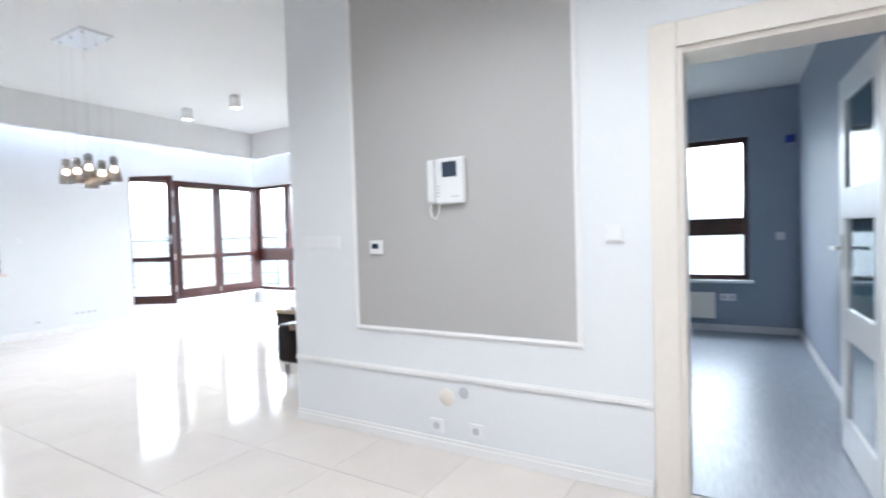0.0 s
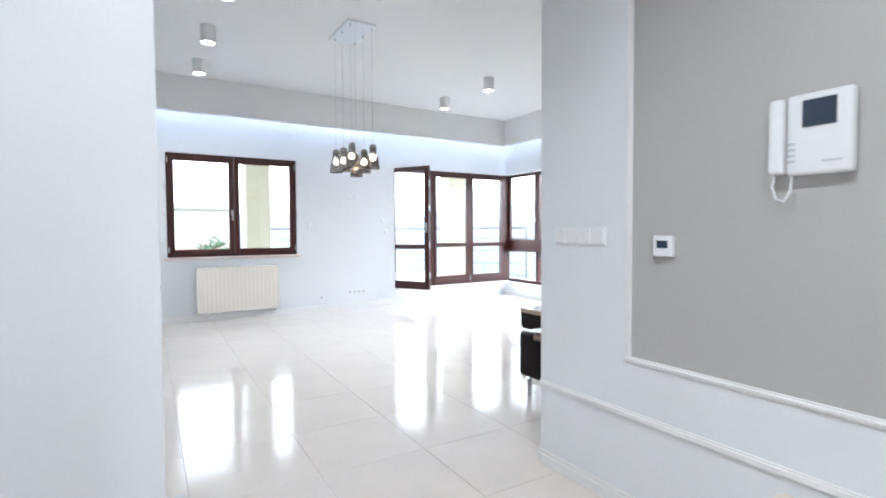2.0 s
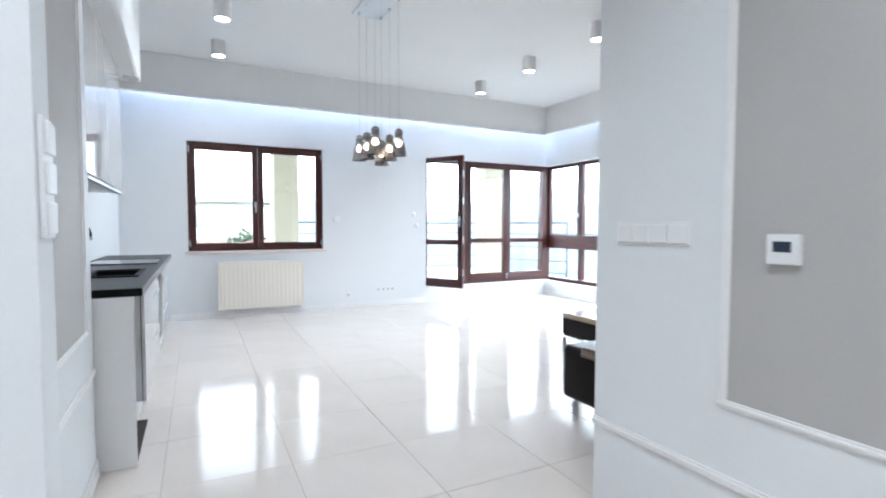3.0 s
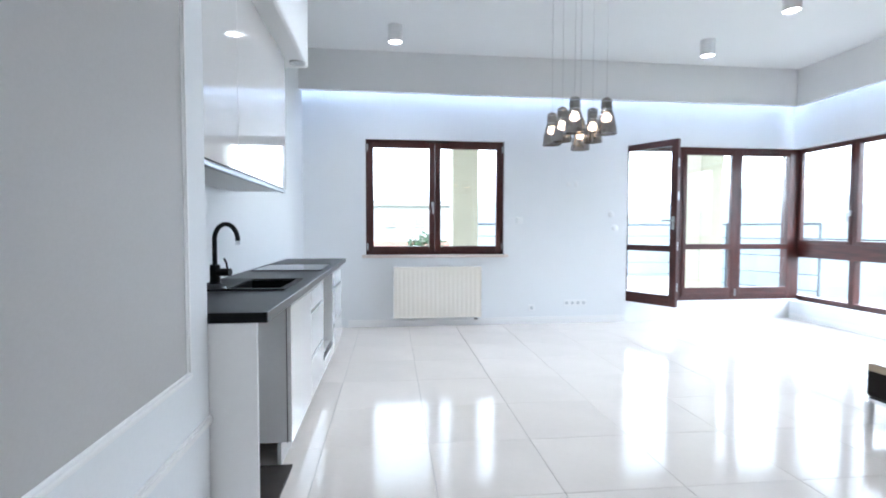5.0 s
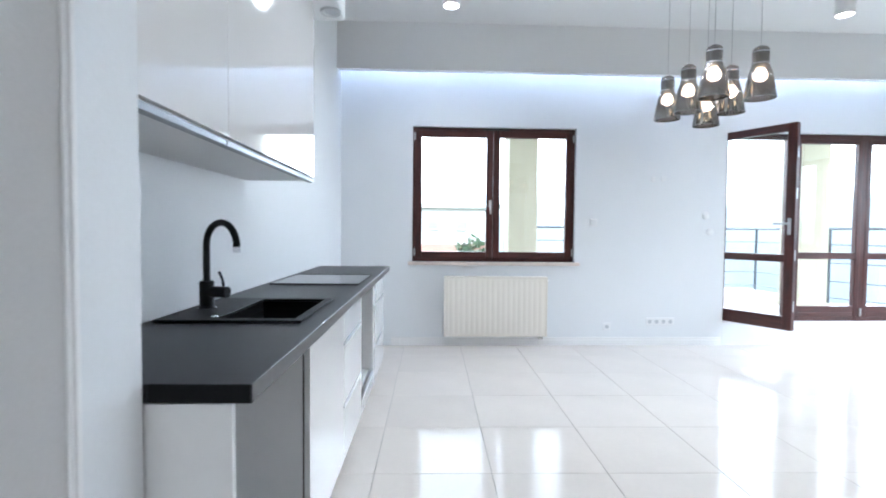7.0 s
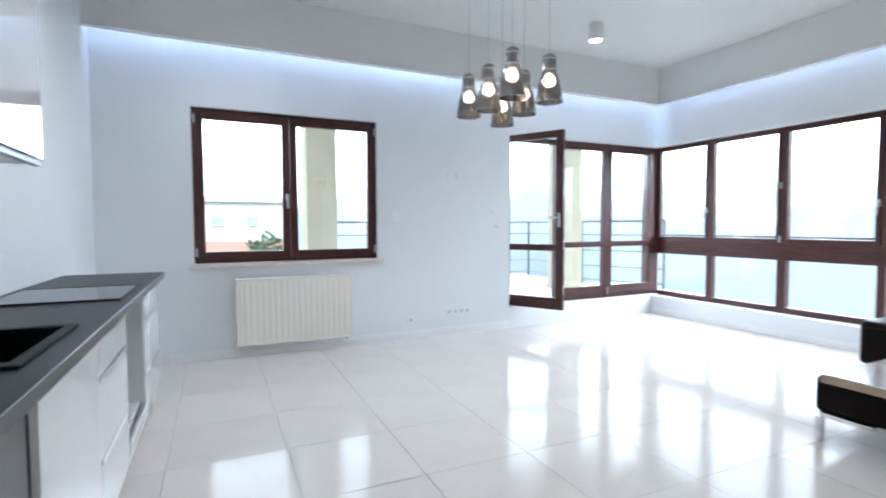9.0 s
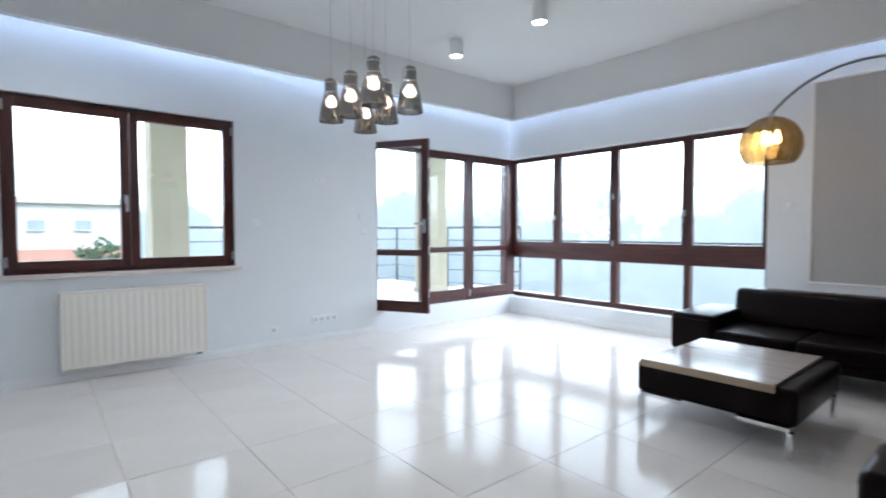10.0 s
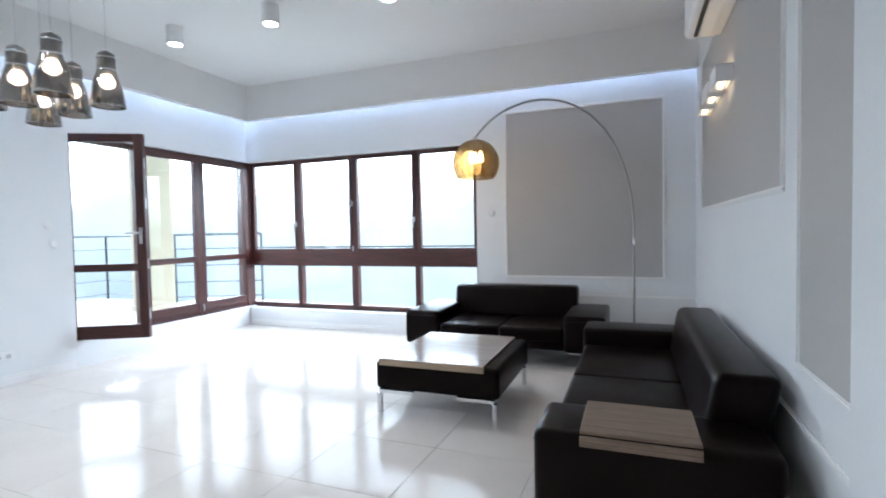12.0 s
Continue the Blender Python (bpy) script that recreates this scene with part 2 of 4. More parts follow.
def lathe(profile, centre, seg=28):
    """Turns (radius, height) pairs round the upright axis through centre."""
    bm = bmesh.new()
    rings = []
    for r, h in profile:
        if r < 1e-5:
            rings.append([bm.verts.new((centre[0], centre[1], centre[2] + h))])
        else:
            rings.append([bm.verts.new((centre[0] + r * math.cos(2 * math.pi * i / seg), centre[1] + r * math.sin(2 * math.pi * i / seg), centre[2] + h)) for i in range(seg)])
    for p, q in zip(rings, rings[1:]):
        for i in range(seg):
            j = (i + 1) % seg
            if len(p) == 1:
                bm.faces.new((p[0], q[i], q[j]))
            elif len(q) == 1:
                bm.faces.new((p[i], p[j], q[0]))
            else:
                bm.faces.new((p[i], p[j], q[j], q[i]))
    return bm


def tube(points, r, seg=10):
    """A round bar that follows the points."""
    bm = bmesh.new()
    pts = [Vector(p) for p in points]
    rings = []
    ref = Vector((0.31, 0.95, 0.07)).normalized()
    for i, p in enumerate(pts):
        d = (pts[min(i + 1, len(pts) - 1)] - pts[max(i - 1, 0)]).normalized()
        u = d.cross(ref).normalized()
        v = d.cross(u)
        rings.append([bm.verts.new(p + r * (math.cos(2 * math.pi * k / seg) * u + math.sin(2 * math.pi * k / seg) * v)) for k in range(seg)])
    for a, b in zip(rings, rings[1:]):
        for k in range(seg):
            j = (k + 1) % seg
            bm.faces.new((a[k], a[j], b[j], b[k]))
    bm.faces.new(rings[0])
    bm.faces.new(list(reversed(rings[-1])))
    return bm


# ---- plan ----
XW, XN, XE = 0.016, -0.36, 6.15        # kitchen panel wall, niche back wall, east wall
YN, YS = 8.0, 2.335                  # north wall, south wall of the living room
YE = 2.415                           # end of the intercom wall, a little past the south wall
XP = 1.918                           # intercom wall
YK = 3.785                           # where the kitchen niche begins
ZC = 3.26                            # ceiling
WT = 0.28

# ---- large structure ----
solid("ceiling", box((-1.6, -2.3, ZC), (6.9, 8.7, ZC + 0.2)), M_CEIL, "smooth white painted ceiling", "ceiling")

# north wall with the window and the glazed corner
WX0, WX1, WZ0, WZ1 = 0.455, 2.172, 0.885, 2.292
GX0 = 3.80
HZ = 2.286
solid("wall_north", boxes(((-0.7, YN, -0.1), (WX0, YN + WT, ZC)), ((WX1, YN, -0.1), (GX0, YN + WT, ZC)),
                          ((WX0, YN, -0.1), (WX1, YN + WT, WZ0)), ((WX0, YN, WZ1), (WX1, YN + WT, ZC)),
                          ((GX0, YN, HZ), (XE + 0.5, YN + WT, ZC))), M_WALL, "white painted plaster wall with a window opening", "wall")
GY0 = 4.63
solid("wall_east", boxes(((XE, YS - 0.3, -0.1), (XE + WT, GY0, ZC)), ((XE, GY0, HZ), (XE + WT, YN, ZC))), M_WALL, "pale painted plaster wall beside a corner window", "wall")
PZ = 0.255
solid("plinth_north", box((GX0, YN + 0.002, -0.1), (XE + 0.42, YN + 0.30, PZ), 0.004), M_WALL, "low white tiled plinth under the balcony door", "plinth")
solid("plinth_east", box((XE + 0.004, GY0, -0.1), (XE + 0.42, YN, PZ - 0.015), 0.004), M_WALL, "low white plinth with a ledge under the corner window", "plinth")
solid("wall_south", box((XP + 0.2, YS - 0.18, -0.1), (XE, YS, ZC)), M_WALL, "pale blue-white painted wall behind the sofa", "wall")
DY0, DY1, DZ = -0.76, 0.05, 2.01
solid("wall_intercom", boxes(((XP, DY1, -0.1), (XP + 0.2, YE, ZC)), ((XP, -2.2, -0.1), (XP + 0.2, DY0, ZC)), ((XP, DY0, DZ), (XP + 0.2, DY1, ZC))),
      M_WALL, "white hall wall with a grey framed panel", "wall")
niche_wall = solid("wall_kitchen_niche", box((XN - 0.2, YK, -0.1), (XN, YN - 0.01, ZC)), M_WALL, "white painted wall behind the kitchen counter", "wall")
SX, SY0, SY1 = 0.171, 2.11, 2.24
solid("wall_west", boxes(((XW - 0.2, SY1, -0.1), (XW, YK, ZC)), ((XN - 0.2, YK - 0.2, -0.1), (XW - 0.2, YK, ZC))), M_WALL, "white wall with a grey framed panel by the kitchen", "wall")
solid("wall_stub", box((-1.5, SY0, -0.1), (SX, SY1, ZC), 0.004), M_WALL, "narrow white wall end beside the hall passage", "wall")
solid("wall_hall_west", box((-1.7, -2.3, -0.1), (-1.5, SY1, ZC)), M_WALL, "plain white hall wall", "wall")
solid("wall_hall_south", box((-1.5, -2.3, -0.1), (XP, -2.2, ZC)), M_WALL, "plain white hall wall", "wall")

# bedroom beyond the hall door
RX, RY = 6.15, -0.80
RW0, RW1, RZ0, RZ1 = -0.33, 1.35, 0.60, 2.24
solid("wall_room_east", boxes(((RX, RY, -0.1), (RX + 0.25, RW0, ZC)), ((RX, RW1, -0.1), (RX + 0.25, YS - 0.3, ZC)),
                              ((RX, RW0, -0.1), (RX + 0.25, RW1, RZ0)), ((RX, RW0, RZ1), (RX + 0.25, RW1, ZC))), M_ROOM2, "blue-grey painted wall with a window", "wall")
solid("wall_room_south", box((XP + 0.2, RY - 0.15, -0.1), (RX + 0.25, RY, ZC)), M_ROOM2, "blue-grey painted side wall", "wall")
solid("wall_room_north", box((XP + 0.2, YS - 0.21, -0.1), (RX, YS - 0.182, ZC)), M_ROOM2, "blue-grey painted wall", "wall")
solid("ceiling_room", box((XP + 0.2, RY, 2.74), (RX, YS - 0.21, 2.78)), M_CEIL, "white bedroom ceiling", "ceiling")
solid("floor_room", box((XP + 0.1, RY, -0.1), (RX, YS - 0.21, 0.002)), M_LAMINATE, "grey-blue laminate floor", "floor")

# ceiling cove with its hidden light
CZ = 2.793
CY, CX = 7.775, 5.975
solid("ceiling_cove_north", boxes(((XN, CY, CZ + 0.03), (CX + 0.035, CY + 0.035, ZC)), ((XN, CY - 0.016, CZ), (CX + 0.03, CY + 0.05, CZ + 0.03))), M_CEIL, "white dropped ceiling band with a slim edge moulding", "ceiling cove")
solid("ceiling_cove_east", boxes(((CX, YS, CZ + 0.03), (CX + 0.035, CY, ZC)), ((CX - 0.016, YS, CZ + 0.001), (CX + 0.05, CY - 0.016, CZ + 0.031))), M_CEIL, "white dropped ceiling band with a slim edge moulding", "ceiling cove")
solid("led_strip", box((XN, CY + 0.06, ZC - 0.03), (CX, CY + 0.09, ZC - 0.015)), M_LED, "cool white light strip hidden in the ceiling cove", "led strip", "", group="cove lights")
solid("led_strip", box((CX + 0.06, YS + 0.02, ZC - 0.03), (CX + 0.09, CY, ZC - 0.015)), M_LED, "cool white light strip hidden in the ceiling cove", "led strip", "", group="cove lights")


# ---- mouldings ----
def moulding(name, axis, plane, a0, a1, z0, z1, face, w=0.03, d=0.014):
    """A picture-frame moulding on a wall: axis along which the wall runs, its plane, and the way it faces."""
    th = thing(name, ((plane, (a0 + a1) / 2, z0) if axis == "y" else ((a0 + a1) / 2, plane, z0)), "slim white profiled picture-frame moulding on the wall", "moulding", "wall mouldings")
    for nm, lo, hi in (("rail", (a0, z0), (a1, z0 + w)), ("rail", (a0, z1 - w), (a1, z1)), ("stile", (a0, z0 + w), (a0 + w, z1 - w)), ("stile", (a1 - w, z0 + w), (a1, z1 - w))):
        bm = bmesh.new()
        for k, (inset, dep) in enumerate(((0.0, d * 0.55), (w * 0.3, d))):
            wide = lo[0] + 2 * w < hi[0]
            l = (lo[0] + (0 if wide else inset), lo[1] + (inset if wide else 0))
            h = (hi[0] - (0 if wide else inset), hi[1] - (inset if wide else 0))
            p0, p1 = plane, plane + face * dep
            if axis == "y":
                add_box(bm, (min(p0, p1), l[0], l[1]), (max(p0, p1), h[0], h[1]), 0.003)
            else:
                add_box(bm, (l[0], min(p0, p1), l[1]), (h[0], max(p0, p1), h[1]), 0.003)
        part(nm, bm, M_TRIM, th)
    return th


def inlay(name, axis, plane, a0, a1, z0, z1, face, label):
    d = 0.004 * face
    if axis == "y":
        bm = box((min(plane, plane + d), a0, z0), (max(plane, plane + d), a1, z1))
    else:
        bm = box((a0, min(plane, plane + d), z0), (a1, max(plane, plane + d), z1))
    return solid(name, bm, M_PANEL, label, "wall panel")


def strip(name, axis, plane, a0, a1, z0, z1, face, d, label, category):
    bm = bmesh.new()
    for zz0, zz1, dd in ((z0, z1, d * 0.6), (z0, z0 + (z1 - z0) * 0.7, d)):
        p = plane + face * dd
        if axis == "y":
            add_box(bm, (min(plane, p), a0, zz0), (max(plane, p), a1, zz1), 0.002)
        else:
            add_box(bm, (a0, min(plane, p), zz0), (a1, max(plane, p), zz1), 0.002)
    return solid(name, bm, M_TRIM, label, category)


ZT = 2.80
for nm, ax, pl, a0, a1, z0, z1, f in (("wall_panel_hall", "y", XP, 0.49, 1.855, 0.675, ZT, -1), ("wall_panel_west", "y", XW, 2.42, 3.578, 0.742, ZT, 1),
                                      ("wall_panel_east", "y", XE, 2.64, 4.27, 0.745, 2.575, -1), ("wall_panel_south", "x", YS, 3.06, 5.64, 1.43, 2.72, 1),
                                      ("wall_panel_south", "x", YS, XP + 0.30, 2.82, 0.74, 2.72, 1)):
    inlay(nm, ax, pl, a0, a1, z0, z1, f, "matt grey painted panel inside a white moulding")
    moulding("wall_moulding", ax, pl, a0 - 0.025, a1 + 0.025, z0 - 0.025, z1 + 0.025, f)
RZ = 0.425
strip("dado_rail", "y", XP, 0.16, YE, RZ - 0.015, RZ + 0.015, -1, 0.014, "thin white rail along the hall wall", "rail")
strip("dado_rail", "y", XW, SY1, YK, 0.505, 0.535, 1, 0.014, "thin white rail along the wall", "rail")
strip("dado_rail", "y", XE, YS, GY0 - 0.1, 0.525, 0.55, -1, 0.014, "thin white rail below the grey panel", "rail")
strip("dado_rail", "x", YS, XP + 0.2, XE - 0.015, 0.505, 0.53, 1, 0.014, "thin white rail behind the sofa", "rail")
strip("baseboard_hall", "y", XP, 0.16, YE, 0.0, 0.07, -1, 0.014, "low white skirting board", "baseboard")
strip("baseboard_north", "x", YN, 0.24, GX0 - 0.02, 0.0, 0.085, -1, 0.014, "low white skirting board", "baseboard")
strip("baseboard_west", "y", XW, SY1, YK, 0.0, 0.08, 1, 0.014, "low white skirting board", "baseboard")
strip("baseboard_east", "y", XE + 0.004, YS, YN - 0.02, 0.0, 0.075, -1, 0.014, "low white skirting board", "baseboard")
strip("baseboard_south", "x", YS, XP + 0.2, XE - 0.02, 0.0, 0.08, 1, 0.014, "low white skirting board", "baseboard")
strip("baseboard_room", "y", RX, RY, 2.0, 0.0, 0.08, -1, 0.014, "white skirting board in the bedroom", "baseboard")
strip("baseboard_room", "x", RY, XP + 0.3, RX - 0.02, 0.0, 0.08, 1, 0.014, "white skirting board in the bedroom", "baseboard")


# ---- windows ----
def sash(parent, axis, plane, a0, a1, z0, z1, w, d, name="sash", handle=None):
    """An opening light: four timbers and a pane. plane is the inner face, d runs outwards."""
    mv, mh = M_WOODW, (M_WOODH if axis == "x" else M_WOODY)

    def bx(lo, hi, out0, out1, bev):
        if axis == "x":
            return box((lo[0], plane + out0, lo[1]), (hi[0], plane + out1, hi[1]), bev)
        return box((plane + out0, lo[0], lo[1]), (plane + out1, hi[0], hi[1]), bev)
    part("stile", bx((a0, z0), (a0 + w, z1), 0, d, 0.006), mv, parent)
    part("stile", bx((a1 - w, z0), (a1, z1), 0, d, 0.006), mv, parent)
    part("rail", bx((a0 + w, z0), (a1 - w, z0 + w), 0.002, d, 0.006), mh, parent)
    part("rail", bx((a0 + w, z1 - w), (a1 - w, z1), 0.002, d, 0.006), mh, parent)
    g = part("pane", bx((a0 + w - 0.01, z0 + w - 0.01), (a1 - w + 0.01, z1 - w + 0.01), d * 0.45, d * 0.45 + 0.008, 0), M_GLASS, parent, "clear window glass")
    g.visible_shadow = False
    if handle:
        ha, hz = handle
        if axis == "x":
            hb = boxes(((ha - 0.014, plane - 0.012, hz - 0.035), (ha + 0.014, plane, hz + 0.035)), ((ha - 0.008, plane - 0.045, hz - 0.008), (ha + 0.008, plane - 0.01, hz + 0.008)), ((ha - 0.009, plane - 0.055, hz - 0.11), (ha + 0.009, plane - 0.04, hz + 0.012)), bevel=0.003)
        else:
            hb = boxes(((plane - 0.012, ha - 0.014, hz - 0.035), (plane, ha + 0.014, hz + 0.035)), ((plane - 0.045, ha - 0.008, hz - 0.008), (plane - 0.01, ha + 0.008, hz + 0.008)), ((plane - 0.055, ha - 0.009, hz - 0.11), (plane - 0.04, ha + 0.009, hz + 0.012)), bevel=0.003)
        part("handle", hb, M_STEEL, parent, "brushed steel window handle")


# kitchen window: fixed frame and two sashes
w1 = thing("window_1", (1.3, YN + 0.05, WZ0), "dark mahogany two-leaf window with clear panes", "window", kind="structure")
fy = YN + 0.045
part("frame", boxes(((WX0, fy, WZ0), (WX0 + 0.045, fy + 0.08, WZ1)), ((WX1 - 0.045, fy, WZ0), (WX1, fy + 0.08, WZ1)), bevel=0.004), M_WOODW, w1)
part("frame", boxes(((WX0 + 0.045, fy, WZ1 - 0.045), (WX1 - 0.045, fy + 0.08, WZ1)), ((WX0 + 0.045, fy, WZ0), (WX1 - 0.045, fy + 0.08, WZ0 + 0.05)), bevel=0.004), M_WOODH, w1)
wm = 1.302
sash(w1, "x", fy - 0.012, WX0 + 0.025, wm - 0.002, WZ0 + 0.035, WZ1 - 0.03, 0.07, 0.06)
sash(w1, "x", fy - 0.012, wm + 0.002, WX1 - 0.025, WZ0 + 0.035, WZ1 - 0.03, 0.07, 0.06, handle=(wm - 0.03, 1.50))
part("trickle_vent", box((1.18, fy - 0.03, WZ1 - 0.028), (1.46, fy - 0.01, WZ1 - 0.012), 0.003), M_BLACK, w1, "slim dark vent strip")
for hx in (WX0 + 0.02, WX1 - 0.02):
    for hz in (WZ0 + 0.10, WZ1 - 0.10):
        part("hinge", cyl((hx, fy - 0.018, hz - 0.04), (hx, fy - 0.018, hz + 0.04), 0.008, seg=10), M_STEEL, w1, "small steel hinge")
solid("window_sill_1", box((WX0 - 0.045, YN - 0.05, WZ0 - 0.035), (WX1 + 0.045, YN + 0.045, WZ0), 0.006), M_SILL, "pale pinkish stone window sill", "window sill")

# glazed corner: north side
w2 = thing("window_2", (5.2, YN + 0.06, PZ), "dark mahogany fixed glazing beside the balcony door", "window", kind="structure")
gy = YN + 0.045
part("post", box((GX0 + 0.004, gy + 0.105, PZ), (GX0 + 0.05, gy + 0.18, HZ), 0.005), M_WOODW, w2)
part("post", box((4.53, gy + 0.004, PZ), (4.62, gy + 0.09, HZ), 0.005), M_WOODW, w2)
part("post", box((5.325, gy - 0.006, PZ), (5.41, gy + 0.09, HZ), 0.005), M_WOODW, w2)
part("post", box((6.165, gy, PZ), (6.32, gy + 0.16, HZ), 0.008), M_WOODW, w2, "thick corner post")
part("head", box((GX0 + 0.05, gy + 0.006, HZ - 0.06), (6.165, gy + 0.09, HZ), 0.004), M_WOODH, w2)
part("threshold", box((GX0 + 0.07, gy + 0.006, PZ), (6.165, gy + 0.09, PZ + 0.05), 0.004), M_WOODH, w2)
for a0, a1 in ((4.60, 5.345), (5.39, 6.185)):
    sash(w2, "x", gy - 0.010, a0, a1, PZ + 0.045, HZ - 0.05, 0.052, 0.06)
    part("mid_rail", box((a0 + 0.05, gy - 0.006, 0.935), (a1 - 0.05, gy + 0.05, 1.008), 0.005), M_WOODH, w2)
    part("bottom_board", box((a0 + 0.05, gy - 0.006, PZ + 0.09), (a1 - 0.05, gy + 0.05, 0.42), 0.004), M_WOODH, w2)
part("latch", box((5.36, gy - 0.022, 0.31), (5.378, gy - 0.006, 0.40), 0.003), M_STEEL, w2, "small steel latch")

# balcony door leaf standing open into the room
leaf = thing("balcony_door", (0, 0, 0), "mahogany glazed balcony door standing open into the room", "door")
LW, LZ0, LZ1 = 0.763, 0.262, 2.285
part("stile", box((0, -0.03, LZ0), (0.075, 0.03, LZ1), 0.006), M_WOODW, leaf)
part("stile", box((LW - 0.085, -0.03, LZ0), (LW, 0.03, LZ1), 0.006), M_WOODW, leaf)
for z0, z1 in ((LZ0, LZ0 + 0.135), (0.93, 1.005), (LZ1 - 0.08, LZ1)):
    part("rail", box((0.075, -0.028, z0), (LW - 0.085, 0.028, z1), 0.005), M_WOODH, leaf)
for z0, z1 in ((LZ0 + 0.125, 0.94), (0.995, LZ1 - 0.07)):
    p = part("pane", box((0.065, -0.004, z0), (LW - 0.075, 0.004, z1)), M_GLASS, leaf, "clear glass")
    p.visible_shadow = False
h = part("handle", boxes(((LW - 0.058, -0.042, 1.20), (LW - 0.028, -0.028, 1.36)), ((LW - 0.05, -0.075, 1.30), (LW - 0.035, -0.04, 1.316)), ((LW - 0.17, -0.085, 1.298), (LW - 0.034, -0.068, 1.318)), bevel=0.004), M_STEEL, leaf, "brushed steel lever handle")
part("handle", boxes(((LW - 0.058, 0.028, 1.20), (LW - 0.028, 0.042, 1.36)), ((LW - 0.17, 0.066, 1.298), (LW - 0.034, 0.085, 1.318)), ((LW - 0.05, 0.04, 1.30), (LW - 0.035, 0.075, 1.316)), bevel=0.004), M_STEEL, leaf, "brushed steel lever handle")
for hz in (0.45, 1.25, 2.1):
    part("hinge", cyl((-0.006, -0.034, hz - 0.05), (-0.006, -0.034, hz + 0.05), 0.010, seg=10), M_STEEL, leaf, "steel hinge")
for hz in (0.5, 1.0, 1.6, 2.0):
    part("strike", box((LW - 0.001, -0.010, hz - 0.05), (LW + 0.003, 0.010, hz + 0.05)), M_STEEL, leaf, "steel locking plate")
_hinge, _free = Vector((3.805, 8.13, 0)), Vector((4.165, 7.46, 0))
leaf.matrix_basis = pose(_hinge.x, _hinge.y, 0, 0, 0, math.degrees(math.atan2(_free.y - _hinge.y, _free.x - _hinge.x)))

# glazed corner: east side
w3 = thing("window_3", (XE + 0.2, 6.3, PZ), "long dark mahogany window in four bays with lower lights", "window", kind="structure")
gx = XE + 0.135
EDGES = (8.045, 7.235, 6.36, 5.453, 4.645)
for i, y in enumerate(EDGES):
    hw = 0.035 if i in (1, 3) else (0.045 if i == 2 else 0.02)
    if i in (1, 2, 3):
        part("post", box((gx - 0.004, y - hw, PZ - 0.015), (gx + 0.09, y + hw, HZ), 0.005), M_WOODW, w3)
part("post", box((gx, GY0 + 0.002, PZ - 0.015), (gx + 0.09, GY0 + 0.05, HZ), 0.005), M_WOODW, w3)
part("head", box((gx + 0.002, GY0 + 0.05, HZ - 0.05), (gx + 0.09, YN + 0.04, HZ), 0.004), M_WOODY, w3)
part("threshold", box((gx + 0.002, GY0 + 0.05, PZ - 0.015), (gx + 0.09, YN + 0.04, PZ + 0.05), 0.004), M_WOODY, w3)
part("transom", box((gx - 0.008, GY0 + 0.03, 0.825), (gx + 0.09, YN + 0.03, 1.018), 0.006), M_WOODY, w3, "broad dark timber rail")
for i in range(4):
    y1, y0 = EDGES[i] - 0.012, EDGES[i + 1] + 0.012
    hd = {0: (y0 + 0.02, 1.40), 2: (y0 + 0.02, 1.42)}.get(i)
    sash(w3, "y", gx - 0.012, y0, y1, 1.015, HZ - 0.012, 0.048, 0.06, handle=hd)
    g = part("lower_pane", box((gx + 0.04, y0, 0.30), (gx + 0.048, y1, 0.83)), M_GLASS, w3, "clear window glass")
    g.visible_shadow = False
    for hz in (1.25, 1.06) if i in (1,) else ():
        part("hinge", box((gx - 0.02, y0 - 0.008, hz - 0.035 + 0.4 * (hz > 1.2)), (gx - 0.008, y0 + 0.008, hz + 0.035 + 0.4 * (hz > 1.2)), 0.002), M_STEEL, w3, "small steel hinge")
# bedroom window
w4 = thing("window_4", (RX + 0.1, (RW0 + RW1) / 2, RZ0), "dark timber bedroom window with a lower light", "window", kind="structure")
rx = RX + 0.05
part("frame", boxes(((rx, RW0, RZ0), (rx + 0.08, RW0 + 0.06, RZ1)), ((rx, RW1 - 0.06, RZ0), (rx + 0.08, RW1, RZ1)), ((rx, 0.47, RZ0), (rx + 0.08, 0.55, RZ1)), bevel=0.004), M_WOODW, w4)
part("rail", boxes(((rx, RW0 + 0.06, RZ1 - 0.06), (rx + 0.08, RW1 - 0.06, RZ1)), ((rx, RW0 + 0.06, RZ0), (rx + 0.08, RW1 - 0.06, RZ0 + 0.06)), ((rx - 0.006, RW0 + 0.06, 1.12), (rx + 0.08, RW1 - 0.06, 1.32)), bevel=0.004), M_WOODY, w4)
g = part("pane", box((rx + 0.04, RW0 + 0.05, RZ0 + 0.05), (rx + 0.048, RW1 - 0.05, RZ1 - 0.05)), M_GLASS, w4, "clear window glass")
g.visible_shadow = False
solid("window_sill_2", box((RX - 0.05, RW0 - 0.04, RZ0 - 0.035), (RX + 0.05, RW1 + 0.04, RZ0), 0.006), M_TRIM, "white bedroom window sill", "window sill")



